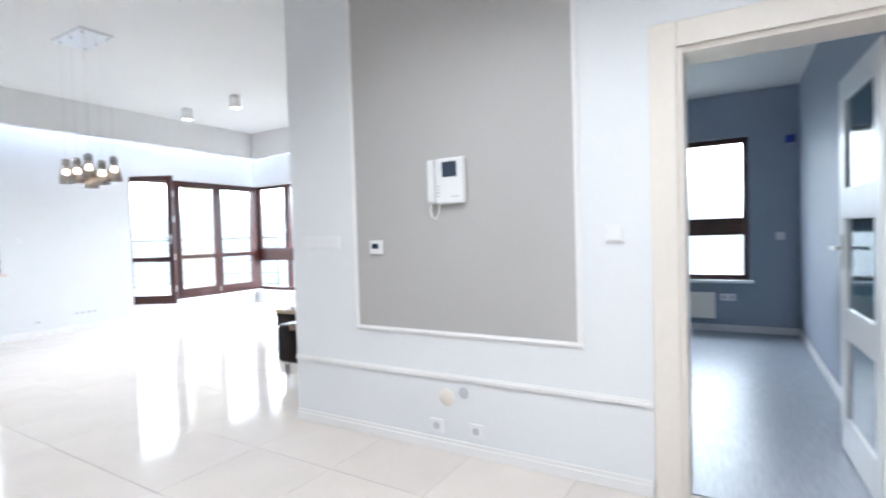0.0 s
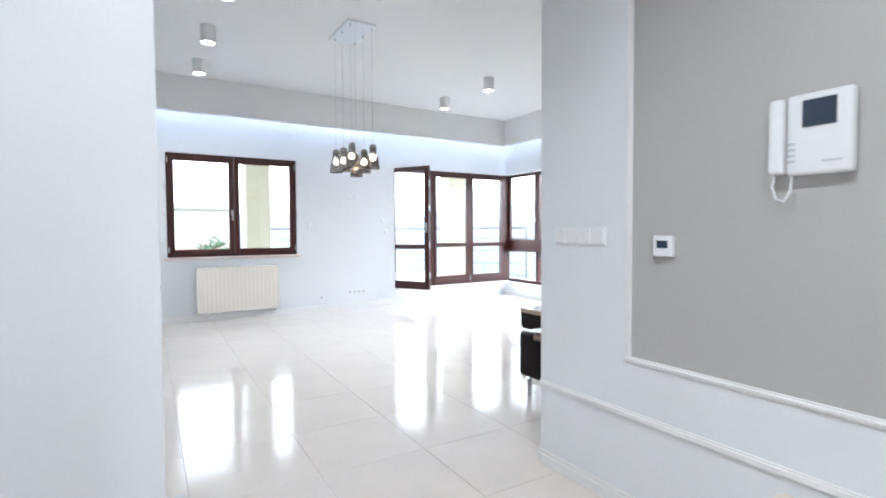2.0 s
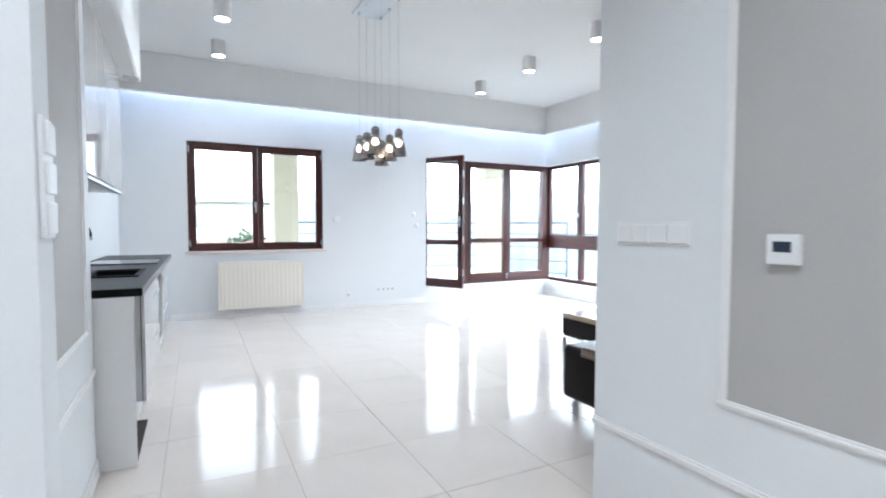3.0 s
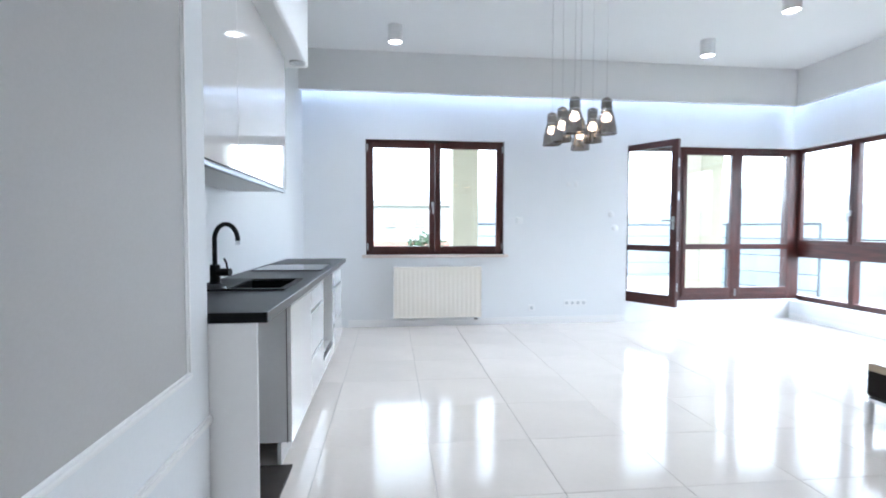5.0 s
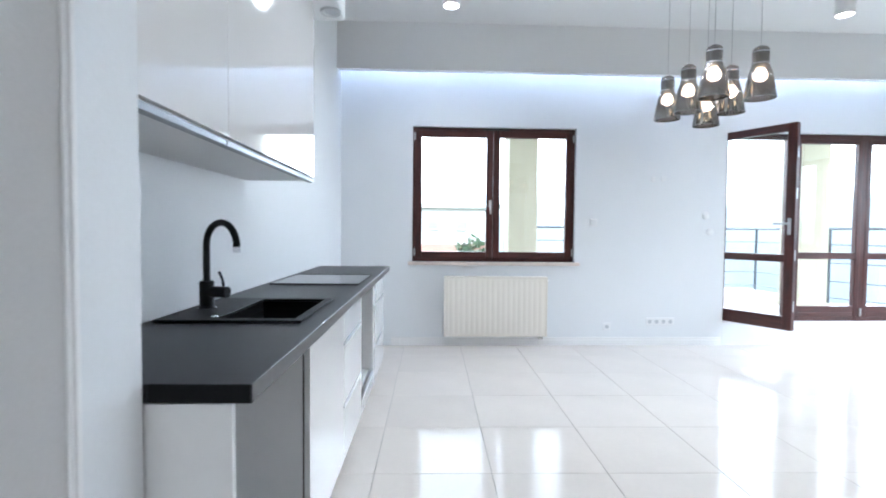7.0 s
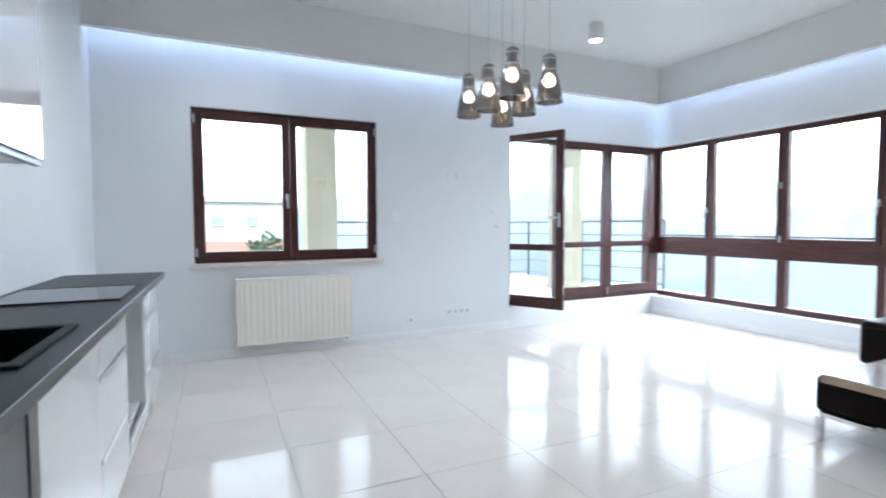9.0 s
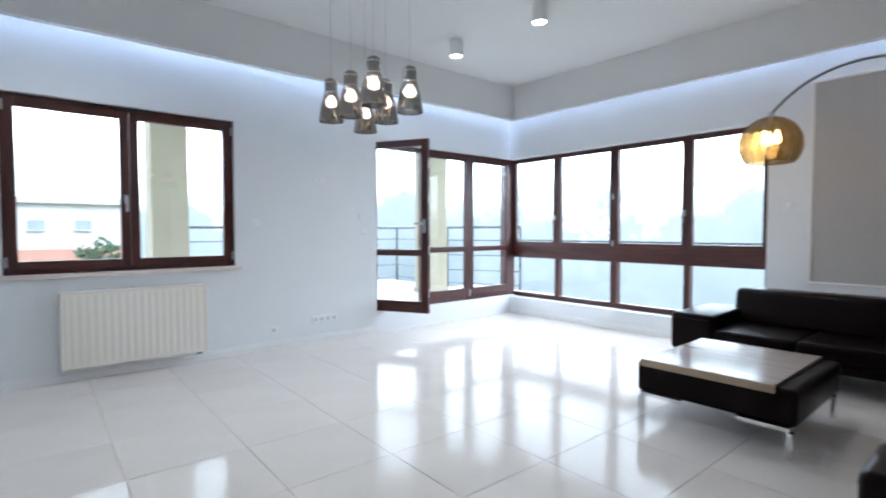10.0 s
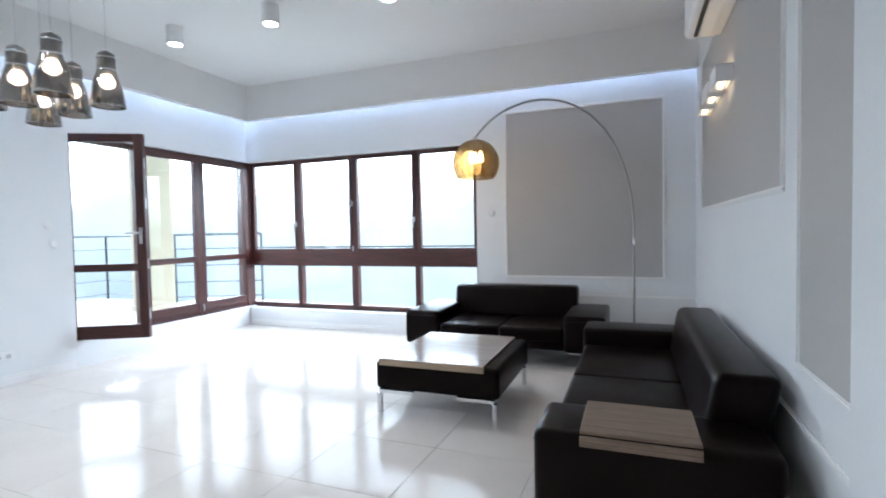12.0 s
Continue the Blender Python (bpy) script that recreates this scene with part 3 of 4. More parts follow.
# ---- hall ----
frame_t = thing("door_1", (XP, (DY0 + DY1) / 2, 0), "cream painted frame round the open bedroom doorway", "door frame", kind="structure")
part("jamb", boxes(((XP - 0.02, DY1 - 0.01, 0.0), (XP - 0.001, DY1 + 0.10, DZ + 0.10)), ((XP - 0.001, DY1 - 0.035, 0.0), (XP + 0.215, DY1 - 0.001, DZ - 0.001)), bevel=0.004), M_FRAME2, frame_t)
part("jamb", boxes(((XP - 0.02, DY0 - 0.10, 0.0), (XP - 0.001, DY0 + 0.01, DZ + 0.10)), ((XP - 0.001, DY0 + 0.001, 0.0), (XP + 0.215, DY0 + 0.035, DZ - 0.001)), bevel=0.004), M_FRAME2, frame_t)
part("head", boxes(((XP - 0.02, DY0 + 0.01, DZ - 0.01), (XP - 0.001, DY1 - 0.01, DZ + 0.10)), ((XP - 0.001, DY0 + 0.036, DZ - 0.035), (XP + 0.215, DY1 - 0.036, DZ - 0.001)), bevel=0.004), M_FRAME2, frame_t)

bd = thing("bedroom_door", (0, 0, 0), "white panelled door with dark glass panes standing open", "door")
BW = 0.74
part("stile", box((0, -0.02, 0.01), (0.11, 0.02, 1.97), 0.004), M_PLASTIC, bd)
part("stile", box((BW - 0.11, -0.02, 0.01), (BW, 0.02, 1.97), 0.004), M_PLASTIC, bd)
for z0, z1 in ((0.01, 0.20), (0.62, 0.78), (1.24, 1.40), (1.85, 1.97)):
    part("rail", box((0.11, -0.02, z0), (BW - 0.11, 0.02, z1), 0.004), M_PLASTIC, bd)
for z0, z1 in ((0.20, 0.62), (0.78, 1.24), (1.40, 1.85)):
    part("pane", box((0.11, -0.005, z0), (BW - 0.11, 0.005, z1)), M_GLASS2, bd, "dark bluish door glass")
part("handle", boxes(((BW - 0.075, 0.02, 0.98), (BW - 0.035, 0.03, 1.16)), ((BW - 0.065, 0.03, 1.08), (BW - 0.045, 0.07, 1.10)), ((BW - 0.19, 0.06, 1.08), (BW - 0.045, 0.075, 1.10)), bevel=0.003), M_STEEL, bd, "brushed steel lever handle")
for hz in (0.3, 1.7):
    part("hinge", cyl((-0.004, -0.024, hz - 0.05), (-0.004, -0.024, hz + 0.05), 0.009, seg=10), M_STEEL, bd, "steel hinge")
bd.matrix_basis = pose(XP + 0.235, DY0 + 0.055, 0, 0, 0, 2)

# white inner door of the hall, standing open
hd = thing("hall_door", (0, 0, 0), "white hall door standing ajar, lever handle at its edge", "door")
HW = 0.82
part("leaf", box((0, -0.02, 0.01), (HW, 0.02, 2.02), 0.003), M_PLASTIC, hd)
part("handle", boxes(((HW - 0.06, 0.02, 0.93), (HW - 0.02, 0.03, 1.11)), ((HW - 0.045, 0.03, 1.02), (HW - 0.025, 0.075, 1.04)), ((HW - 0.16, 0.062, 1.02), (HW - 0.025, 0.080, 1.04)), bevel=0.003), M_STEEL, hd, "brushed steel lever handle")
for hz in (0.3, 1.7):
    part("hinge", cyl((-0.004, -0.024, hz - 0.05), (-0.004, -0.024, hz + 0.05), 0.009, seg=10), M_STEEL, hd, "steel hinge")
hd.matrix_basis = pose(-0.74, 1.67, 0, 0, 0, -45)

ic = thing("intercom", (XP - 0.005, 1.19, 1.52), "white wall intercom with handset and dark screen", "intercom")
part("body", box((XP - 0.045, 1.075, 1.39), (XP - 0.005, 1.25, 1.64), 0.012, 3), M_PLASTIC, ic)
part("handset", box((XP - 0.062, 1.253, 1.395), (XP - 0.010, 1.298, 1.635), 0.016, 3), M_PLASTIC, ic, "white telephone handset")
part("screen", box((XP - 0.048, 1.115, 1.535), (XP - 0.044, 1.205, 1.618), 0.002), M_SCREEN, ic, "dark blue-grey screen")
# raised grey bars, coloured like the shade inside speaker slots
part("grille", boxes(*[((XP - 0.0475, 1.222, 1.43 + 0.018 * k), (XP - 0.0445, 1.243, 1.437 + 0.018 * k)) for k in range(4)]), M_PLASTIC_D, ic, "small grey bars painted as shaded speaker slots")
part("label_bar", box((XP - 0.0475, 1.10, 1.425), (XP - 0.0445, 1.15, 1.431)), M_PLASTIC_D, ic)
part("cord", tube([(XP - 0.03, 1.285, 1.40), (XP - 0.045, 1.287, 1.36), (XP - 0.045, 1.275, 1.32), (XP - 0.04, 1.255, 1.31), (XP - 0.035, 1.24, 1.34), (XP - 0.03, 1.235, 1.40)], 0.004, 8), M_PLASTIC, ic, "coiled white cord", True)

tm = thing("thermostat", (XP - 0.005, 1.69, 1.157), "small square white thermostat with a dark display", "thermostat")
part("body", box((XP - 0.030, 1.648, 1.115), (XP - 0.005, 1.735, 1.20), 0.005), M_PLASTIC, tm)
part("display", box((XP - 0.0325, 1.668, 1.150), (XP - 0.0295, 1.715, 1.180)), M_SCREEN, tm, "dark display")


def rocker(parent, axis, plane, face, a, z, s=0.066):
    p0, p1 = sorted((plane + face * 0.008, plane + face * 0.016))
    if axis == "y":
        return part("rocker", box((p0, a - s / 2, z - s / 2), (p1, a + s / 2, z + s / 2), 0.004), M_PLASTIC, parent)
    return part("rocker", box((a - s / 2, p0, z - s / 2), (a + s / 2, p1, z + s / 2), 0.004), M_PLASTIC, parent)


def switch(axis, plane, face, cs, label, upright=False, name="light_switch", cat="light switch"):
    """A flush plate with one or more rockers at (along, height) centres."""
    a0, a1 = min(c[0] for c in cs) - 0.042, max(c[0] for c in cs) + 0.042
    z0, z1 = min(c[1] for c in cs) - 0.042, max(c[1] for c in cs) + 0.042
    ctr = ((a0 + a1) / 2, (z0 + z1) / 2)
    th = thing(name, ((plane, ctr[0], ctr[1]) if axis == "y" else (ctr[0], plane, ctr[1])), label, cat)
    p0, p1 = sorted((plane, plane + face * 0.009))
    bm = box((p0, a0, z0), (p1, a1, z1), 0.003) if axis == "y" else box((a0, p0, z0), (a1, p1, z1), 0.003)
    part("plate", bm, M_PLASTIC, th)
    for a, z in cs:
        rocker(th, axis, plane, face, a, z)
    return th


def socket(axis, plane, face, cs, label):
    th = thing("wall_socket", ((plane, cs[0][0], cs[0][1]) if axis == "y" else (cs[0][0], plane, cs[0][1])), label, "socket")
    a0, a1 = min(c[0] for c in cs) - 0.04, max(c[0] for c in cs) + 0.04
    z = cs[0][1]
    p0, p1 = sorted((plane, plane + face * 0.010))
    part("plate", box((p0, a0, z - 0.04), (p1, a1, z + 0.04), 0.003) if axis == "y" else box((a0, p0, z - 0.04), (a1, p1, z + 0.04), 0.003), M_PLASTIC, th)
    # flat grey discs: the shade inside each well is put into colour
    for a, zz in cs:
        q = plane + face * 0.0105
        e = plane + face * 0.004
        part("well", cyl((q, a, zz), (e, a, zz), 0.021, seg=16) if axis == "y" else cyl((a, q, zz), (a, e, zz), 0.021, seg=16), M_PLASTIC_D, th, "round grey disc painted as the shaded socket well")
    return th


switch("y", XP, -1, [(2.03 + 0.077 * k, 1.195) for k in range(4)], "row of four white rocker switches on one plate")
switch("y", XP, -1, [(0.314, 1.203)], "single white rocker switch by the bedroom door")
switch("y", SX, 1, [(2.175, 1.235), (2.175, 1.315), (2.175, 1.395)], "upright plate of three white rocker switches on the wall end")
socket("y", XP, -1, [(1.06, 0.142)], "cream wall socket low on the hall wall")
socket("y", XP, -1, [(1.31, 0.135)], "grey wall socket low on the hall wall")
for yy, zz, rr, lab in ((1.241, 0.305, 0.048, "round beige blanking cap on the hall wall"), (1.131, 0.345, 0.034, "small round grey blanking cap on the hall wall")):
    solid("blanking_cap", lathe([(0, 0.008), (rr * 0.9, 0.007), (rr, 0.003), (rr, 0)], (0, 0, 0), 24), M_PLASTIC_D if rr < 0.04 else M_FRAME2, lab, "cover cap", "", True).matrix_basis = pose(XP, yy, zz, 0, -90, 0)
ds = thing("door_stop", (SX + 0.004, 2.135, 0.42), "small grey knob low on the wall end", "door stop")
part("stem", cyl((SX, 2.135, 0.42), (SX + 0.03, 2.135, 0.42), 0.008, seg=12), M_STEEL, ds)
part("cap", lathe([(0, 0.012), (0.012, 0.01), (0.016, 0), (0.012, -0.01), (0, -0.012)], (SX + 0.035, 2.135, 0.42), 16), M_PLASTIC_D, ds, "grey rubber cap", True)

rr2 = thing("bedroom_radiator", (RX - 0.09, 0.35, 0.16), "small white panel radiator under the bedroom window", "radiator")
part("panel", box((RX - 0.12, 0.02, 0.16), (RX - 0.05, 1.0, 0.46), 0.008), M_RAD, rr2)
part("bracket", box((RX - 0.05, 0.15, 0.30), (RX, 0.20, 0.40)), M_STEEL, rr2)
part("bracket", box((RX - 0.05, 0.80, 0.30), (RX, 0.85, 0.40)), M_STEEL, rr2)
switch("y", RX, -1, [(-0.62, 1.10)], "white switch on the grey bedroom wall")
socket("y", RX, -1, [(-0.15, 0.40), (-0.07, 0.40)], "double white wall socket in the bedroom")

hook = thing("alarm_sensor", (RX - 0.02, -0.72, 2.16), "small blue plastic sensor high on the bedroom wall", "sensor")
part("body", box((RX - 0.035, -0.765, 2.115), (RX, -0.675, 2.20), 0.012, 3), M_BLUE, hook, "", True)
part("foot", box((RX - 0.012, -0.745, 2.10), (RX, -0.695, 2.116), 0.003), M_PLASTIC_D, hook)

# ---- kitchen ----
KITCHEN = [niche_wall]


def kit(ob):
    KITCHEN.append(ob)
    return ob


CT, CB, CFX = 0.905, 0.867, 0.225
CY0, CY1 = 3.790, 7.02
SK = (-0.19, 0.153, 4.436, 4.969)
bx0, bx1, by0, by1 = -0.135, 0.122, 4.482, 4.932
bm = bmesh.new()
_rings = []
for z in (CB, CT):
    _rings.append([[bm.verts.new((x, y, z)) for x, y in ((x0, y0), (x1, y0), (x1, y1), (x0, y1))] for x0, x1, y0, y1 in ((XN + 0.002, CFX, CY0, CY1), (bx0, bx1, by0, by1))])
for k in range(4):
    n = (k + 1) % 4
    for outer, inner in _rings:
        bm.faces.new((outer[k], outer[n], inner[n], inner[k]))
    for w in (0, 1):
        bm.faces.new((_rings[0][w][k], _rings[0][w][n], _rings[1][w][n], _rings[1][w][k]))
wt = kit(solid("worktop", bm, M_WORKTOP, "long anthracite stone-look kitchen worktop", "worktop", ""))
# front band in a paler colour: the highlight along the arris is painted
part("edge_band", box((CFX - 0.003, CY0 + 0.001, CB + 0.001), (CFX + 0.0015, CY1 - 0.001, CT + 0.0012), 0.0012, 1), M_EDGE_GLINT, wt, "front edge band, paler to paint the highlight along the arris")
part("end_band", box((XW + 0.004, CY0 - 0.0015, CB + 0.001), (CFX - 0.003, CY0 + 0.002, CT + 0.001), 0.001, 1), M_SINK, wt, "dark end band")
sk = kit(thing("kitchen_sink", (0.0, 4.70, CT), "black granite sink set into the dark worktop", "sink"))
part("rim", boxes(((SK[0] - 0.14, SK[2], CT + 0.001), (bx0, SK[3], CT + 0.010)), ((bx1, SK[2], CT + 0.001), (SK[1], SK[3], CT + 0.010)), ((bx0, SK[2], CT + 0.001), (bx1, by0, CT + 0.010)), ((bx0, by1, CT + 0.001), (bx1, SK[3], CT + 0.010)), bevel=0.003), M_SINK, sk)
part("bowl", boxes(((bx0 - 0.012, by0 - 0.012, CT - 0.19), (bx1 + 0.012, by1 + 0.012, CT - 0.18)), ((bx0 - 0.012, by0 - 0.012, CT - 0.18), (bx0, by1 + 0.012, CT)), ((bx1, by0 - 0.012, CT - 0.18), (bx1 + 0.012, by1 + 0.012, CT)), ((bx0, by0 - 0.012, CT - 0.18), (bx1, by0, CT)), ((bx0, by1, CT - 0.18), (bx1, by1 + 0.012, CT))), M_SINK, sk)
part("drain", lathe([(0, 0.006), (0.03, 0.005), (0.04, 0.0)], (0.0, 4.71, CT - 0.179), 20), M_STEEL, sk, "round steel drain", True)
part("overflow_cap", box((-0.165, 4.49, CT + 0.0095), (-0.145, 4.515, CT + 0.013), 0.002), M_CHROME, sk, "small chrome cap")
tp = kit(thing("kitchen_tap", (-0.256, 4.67, CT + 0.01), "matt black swan-neck kitchen tap", "tap"))
tx, ty = -0.256, 4.67
part("base", lathe([(0.030, 0), (0.030, 0.008), (0.026, 0.012), (0.026, 0.10), (0.022, 0.105), (0, 0.105)], (tx, ty, CT + 0.010), 24), M_TAP, tp, "", True)
part("base_ring", lathe([(0.033, 0), (0.033, 0.005), (0.029, 0.006)], (tx, ty, CT + 0.0101), 24), M_CHROME, tp, "thin chrome ring", True)
neck = [(tx, ty, CT + 0.10), (tx, ty, CT + 0.22)]
ex, ey = 0.86, -0.5
for k in range(0, 15):
    a = math.radians(180 - k * 13.2)
    r = 0.084
    neck.append((tx + ex * (r + r * math.cos(a)), ty + ey * (r + r * math.cos(a)), CT + 0.248 + r * math.sin(a)))
part("spout", tube(neck, 0.0125, 14), M_TAP, tp, "", True)
tipd = (Vector(neck[-1]) - Vector(neck[-2])).normalized()
part("aerator", add_cyl(bmesh.new(), Vector(neck[-1]) - tipd * 0.004, Vector(neck[-1]) + tipd * 0.016, 0.0128, seg=14), M_CHROME, tp, "bright chrome spout tip", True)
part("valve", cyl((tx + 0.015, ty - 0.005, CT + 0.075), (tx + 0.085, ty - 0.02, CT + 0.075), 0.021, seg=18), M_TAP, tp, "", True)
part("lever", tube([(tx + 0.07, ty - 0.017, CT + 0.09), (tx + 0.064, ty - 0.016, CT + 0.125), (tx + 0.052, ty - 0.014, CT + 0.15)], 0.0055, 10), M_TAP, tp, "", True)
hb = kit(thing("hob", (-0.07, 5.86, CT), "dark glass ceramic hob flush on the worktop", "hob"))
part("glass", box((-0.312, 5.578, CT + 0.001), (0.176, 6.14, CT + 0.007), 0.003), M_HOB, hb)
part("edge", box((-0.315, 5.566, CT + 0.001), (0.179, 5.576, CT + 0.009), 0.002), M_BLACK, hb, "black front trim")
part("edge", box((-0.315, 6.142, CT + 0.001), (0.179, 6.148, CT + 0.009), 0.002), M_BLACK, hb, "black rear trim")

FX = 0.178
PLZ = 0.125
FTOP = 0.826


def front(parent, y0, y1, z0, z1, name="door"):
    return part(name, box((FX - 0.019, y0 + 0.002, z0), (FX, y1 - 0.002, z1), 0.0015), M_GLOSSW, parent, "glossy white front")


def carcass(parent, y0, y1):
    for nm, lo, hi in (("side", (XN + 0.01, y0, PLZ), (FX - 0.021, y0 + 0.018, CB - 0.002)), ("side", (XN + 0.01, y1 - 0.018, PLZ), (FX - 0.021, y1, CB - 0.002)),
                       ("bottom", (XN + 0.01, y0 + 0.018, PLZ), (FX - 0.021, y1 - 0.018, PLZ + 0.018)), ("back", (XN + 0.01, y0 + 0.018, PLZ + 0.018), (XN + 0.02, y1 - 0.018, CB - 0.002))):
        part(nm, box(lo, hi), M_CARCASS, parent)


def lip(parent, y0, y1, z):
    part("grip", box((FX - 0.012, y0 + 0.004, z - 0.011), (FX + 0.003, y1 - 0.004, z + 0.004), 0.002), M_ALU, parent, "slim aluminium grip edge")


kit(solid("cabinet_end_panel", box((XN + 0.004, CY0 + 0.004, 0.001), (0.185, CY0 + 0.022, CB - 0.002), 0.0015), M_CARCASS, "white board end panel under the worktop", "end panel", ""))
U0, U1, U2, U3, U4 = 4.458, 5.105, 5.685, 6.285, 7.005
c1 = kit(thing("base_cabinet", (0, (U0 + U1) / 2, 0), "white gloss base cabinet with one door under the sink", "cabinet", "kitchen base units"))
carcass(c1, U0, U1 - 0.001)
front(c1, U0, U1 - 0.001, PLZ, FTOP)
lip(c1, U0, U1 - 0.001, FTOP + 0.006)
part("side_trim", box((FX - 0.0235, U0 - 0.0025, PLZ), (FX - 0.0195, U0 - 0.0015, CB - 0.004)), M_DARK, c1, "dark seam at the cabinet side")


def drawers(unit, y0, y1):
    for z0, z1 in ((PLZ, 0.378), (0.394, 0.674), (0.690, FTOP)):
        front(unit, y0, y1, z0, z1, "drawer")
        lip(unit, y0, y1, z1 + 0.006)


c2 = kit(thing("base_cabinet", (0, (U1 + U2) / 2, 0), "white gloss base unit with drawers and aluminium grips", "cabinet", "kitchen base units"))
carcass(c2, U1, U2 - 0.001)
drawers(c2, U1, U2 - 0.001)
c3 = kit(thing("oven_housing", (0, (U2 + U3) / 2, 0), "empty white housing for an oven below the hob", "cabinet", "kitchen base units"))
part("shelf", box((XN + 0.01, U2 + 0.019, 0.218), (FX - 0.03, U3 - 0.020, 0.236)), M_CARCASS, c3)
part("back", box((XN + 0.01, U2 + 0.019, 0.236), (XN + 0.02, U3 - 0.020, CB - 0.002)), M_CARCASS, c3)
part("side", box((XN + 0.01, U2 + 0.001, PLZ), (FX - 0.004, U2 + 0.019, CB - 0.002)), M_CARCASS, c3)
part("side", box((XN + 0.01, U3 - 0.020, PLZ), (FX - 0.004, U3 - 0.002, CB - 0.002)), M_CARCASS, c3)
front(c3, U2 + 0.019, U3 - 0.020, PLZ, 0.212, "drawer")
lip(c3, U2 + 0.019, U3 - 0.020, 0.218)
c4 = kit(thing("base_cabinet", (0, (U3 + U4) / 2, 0), "white gloss base unit with three wide drawers", "cabinet", "kitchen base units"))
carcass(c4, U3, U4)
drawers(c4, U3, U4)
kit(solid("kitchen_toe_kick", box((0.105, U0, 0.001), (0.123, U4, PLZ - 0.004)), M_CARCASS, "white plinth board below the base cabinets", "plinth board", ""))
kit(solid("bay_floor", box((XN + 0.01, CY0 + 0.026, 0.001), (0.18, U0 - 0.004, 0.012)), M_DARK, "dark brown floor sheet in the empty appliance bay", "floor patch", ""))

UC = thing("wall_cabinet", (0, 4.5, 1.46), "tall glossy white wall cabinet with two doors", "cabinet")
UX, UZ0, UZ1 = 0.008, 1.455, 2.352
part("body", box((XN + 0.003, YK + 0.004, UZ0 + 0.004), (UX - 0.022, 5.362, UZ1), 0.001), M_CARCASS, UC)
for y0, y1 in ((YK + 0.006, 4.25), (4.253, 5.366)):
    d = part("door", box((UX - 0.019, y0, UZ0 + 0.022), (UX, y1, UZ1), 0.0015), M_GLOSSW, UC, "mirror-gloss white door")
    part("grip", box((UX - 0.030, y0 + 0.002, UZ0 - 0.004), (UX - 0.004, y1 - 0.002, UZ0 + 0.014), 0.002), M_GRIP, d, "aluminium grip profile")
solid("kitchen_bulkhead", boxes(((XN, YK - 0.001, UZ1 + 0.004), (0.13, 5.60, ZC - 0.001)), bevel=0.02), M_CEIL, "white boxed bulkhead above the wall cabinets", "bulkhead")
rs = thing("recessed_spotlight", (0.075, 5.46, UZ1), "round steel recessed spotlight in the kitchen bulkhead", "spotlight")
part("ring", lathe([(0.032, 0.0), (0.036, -0.006), (0.052, -0.008), (0.055, 0.0035)], (0.075, 5.46, UZ1), 24), M_STEEL, rs, "", True)
part("lens", lathe([(0, -0.002), (0.033, -0.002), (0.033, 0.002)], (0.075, 5.46, UZ1), 24), M_PLASTIC_D, rs, "unlit frosted lens", True)

# the kitchen run stands a touch askew to the north wall
_turn = pose(0.216, 3.74, 0, 0, 0, -1.0) @ Matrix.Translation((-0.216, -3.74, 0))
for _ob in KITCHEN:
    _ob.matrix_basis = _turn @ Matrix.Translation(_ob.location)

# ---- radiator and north wall fittings ----
rad = thing("radiator", (1.3, 7.92, 0.1), "cream ribbed panel radiator below the window", "radiator")
RX0, RX1, RZ0_, RZ1_ = 0.79, 1.86, 0.118, 0.735
bm = box((RX0, 7.905, RZ0_), (RX1, 7.965, RZ1_), 0.006)
part("convector", bm, M_RAD, rad)
bm = bmesh.new()
nx = 110
cols = []
for i in range(nx + 1):
    u = i / nx
    x = RX0 + 0.004 + (RX1 - RX0 - 0.008) * u
    ph = (x - RX0) / 0.0545
    f = 0.5 - 0.5 * math.cos(2 * math.pi * ph)
    dep = 0.0045 * min(1.0, f * 1.8) if 0.02 < u < 0.98 else 0.0
    col = []
    for z, k in ((RZ0_ + 0.004, 0), (RZ0_ + 0.03, 0), (RZ0_ + 0.055, 1), (RZ1_ - 0.055, 1), (RZ1_ - 0.03, 0), (RZ1_ - 0.004, 0)):
        col.append(bm.verts.new((x, 7.885 - dep * k, z)))
    cols.append(col)
for a, b in zip(cols, cols[1:]):
    for k in range(5):
        bm.faces.new((a[k], b[k], b[k + 1], a[k + 1]))
part("front_panel", bm, M_RAD, rad, "pressed ribbed steel front", True)
part("rim", boxes(((RX0, 7.88, RZ1_ - 0.006), (RX1, 7.97, RZ1_ + 0.004)), ((RX0, 7.88, RZ0_ - 0.002), (RX1, 7.97, RZ0_ + 0.005)), ((RX0 - 0.003, 7.88, RZ0_), (RX0 + 0.006, 7.97, RZ1_)), ((RX1 - 0.006, 7.88, RZ0_), (RX1 + 0.003, 7.97, RZ1_)), bevel=0.002), M_RAD, rad)
part("valve", cyl((RX1 + 0.002, 7.93, RZ1_ - 0.05), (RX1 + 0.03, 7.93, RZ1_ - 0.05), 0.014, seg=14), M_PLASTIC, rad, "white vent valve", True)
part("valve", cyl((RX1 - 0.08, 7.93, RZ0_ - 0.028), (RX1 - 0.03, 7.93, RZ0_ - 0.028), 0.011, seg=14), M_CHROME, rad, "chrome valve", True)
for xx in (RX0 + 0.15, RX1 - 0.15):
    part("bracket", box((xx, 7.96, 0.3), (xx + 0.03, YN, 0.5)), M_STEEL, rad)
socket("x", YN, -1, [(2.535, 0.20)], "single white wall socket near the skirting")
socket("x", YN, -1, [(3.0 + 0.075 * k, 0.255) for k in range(4)], "row of white wall sockets near the skirting")
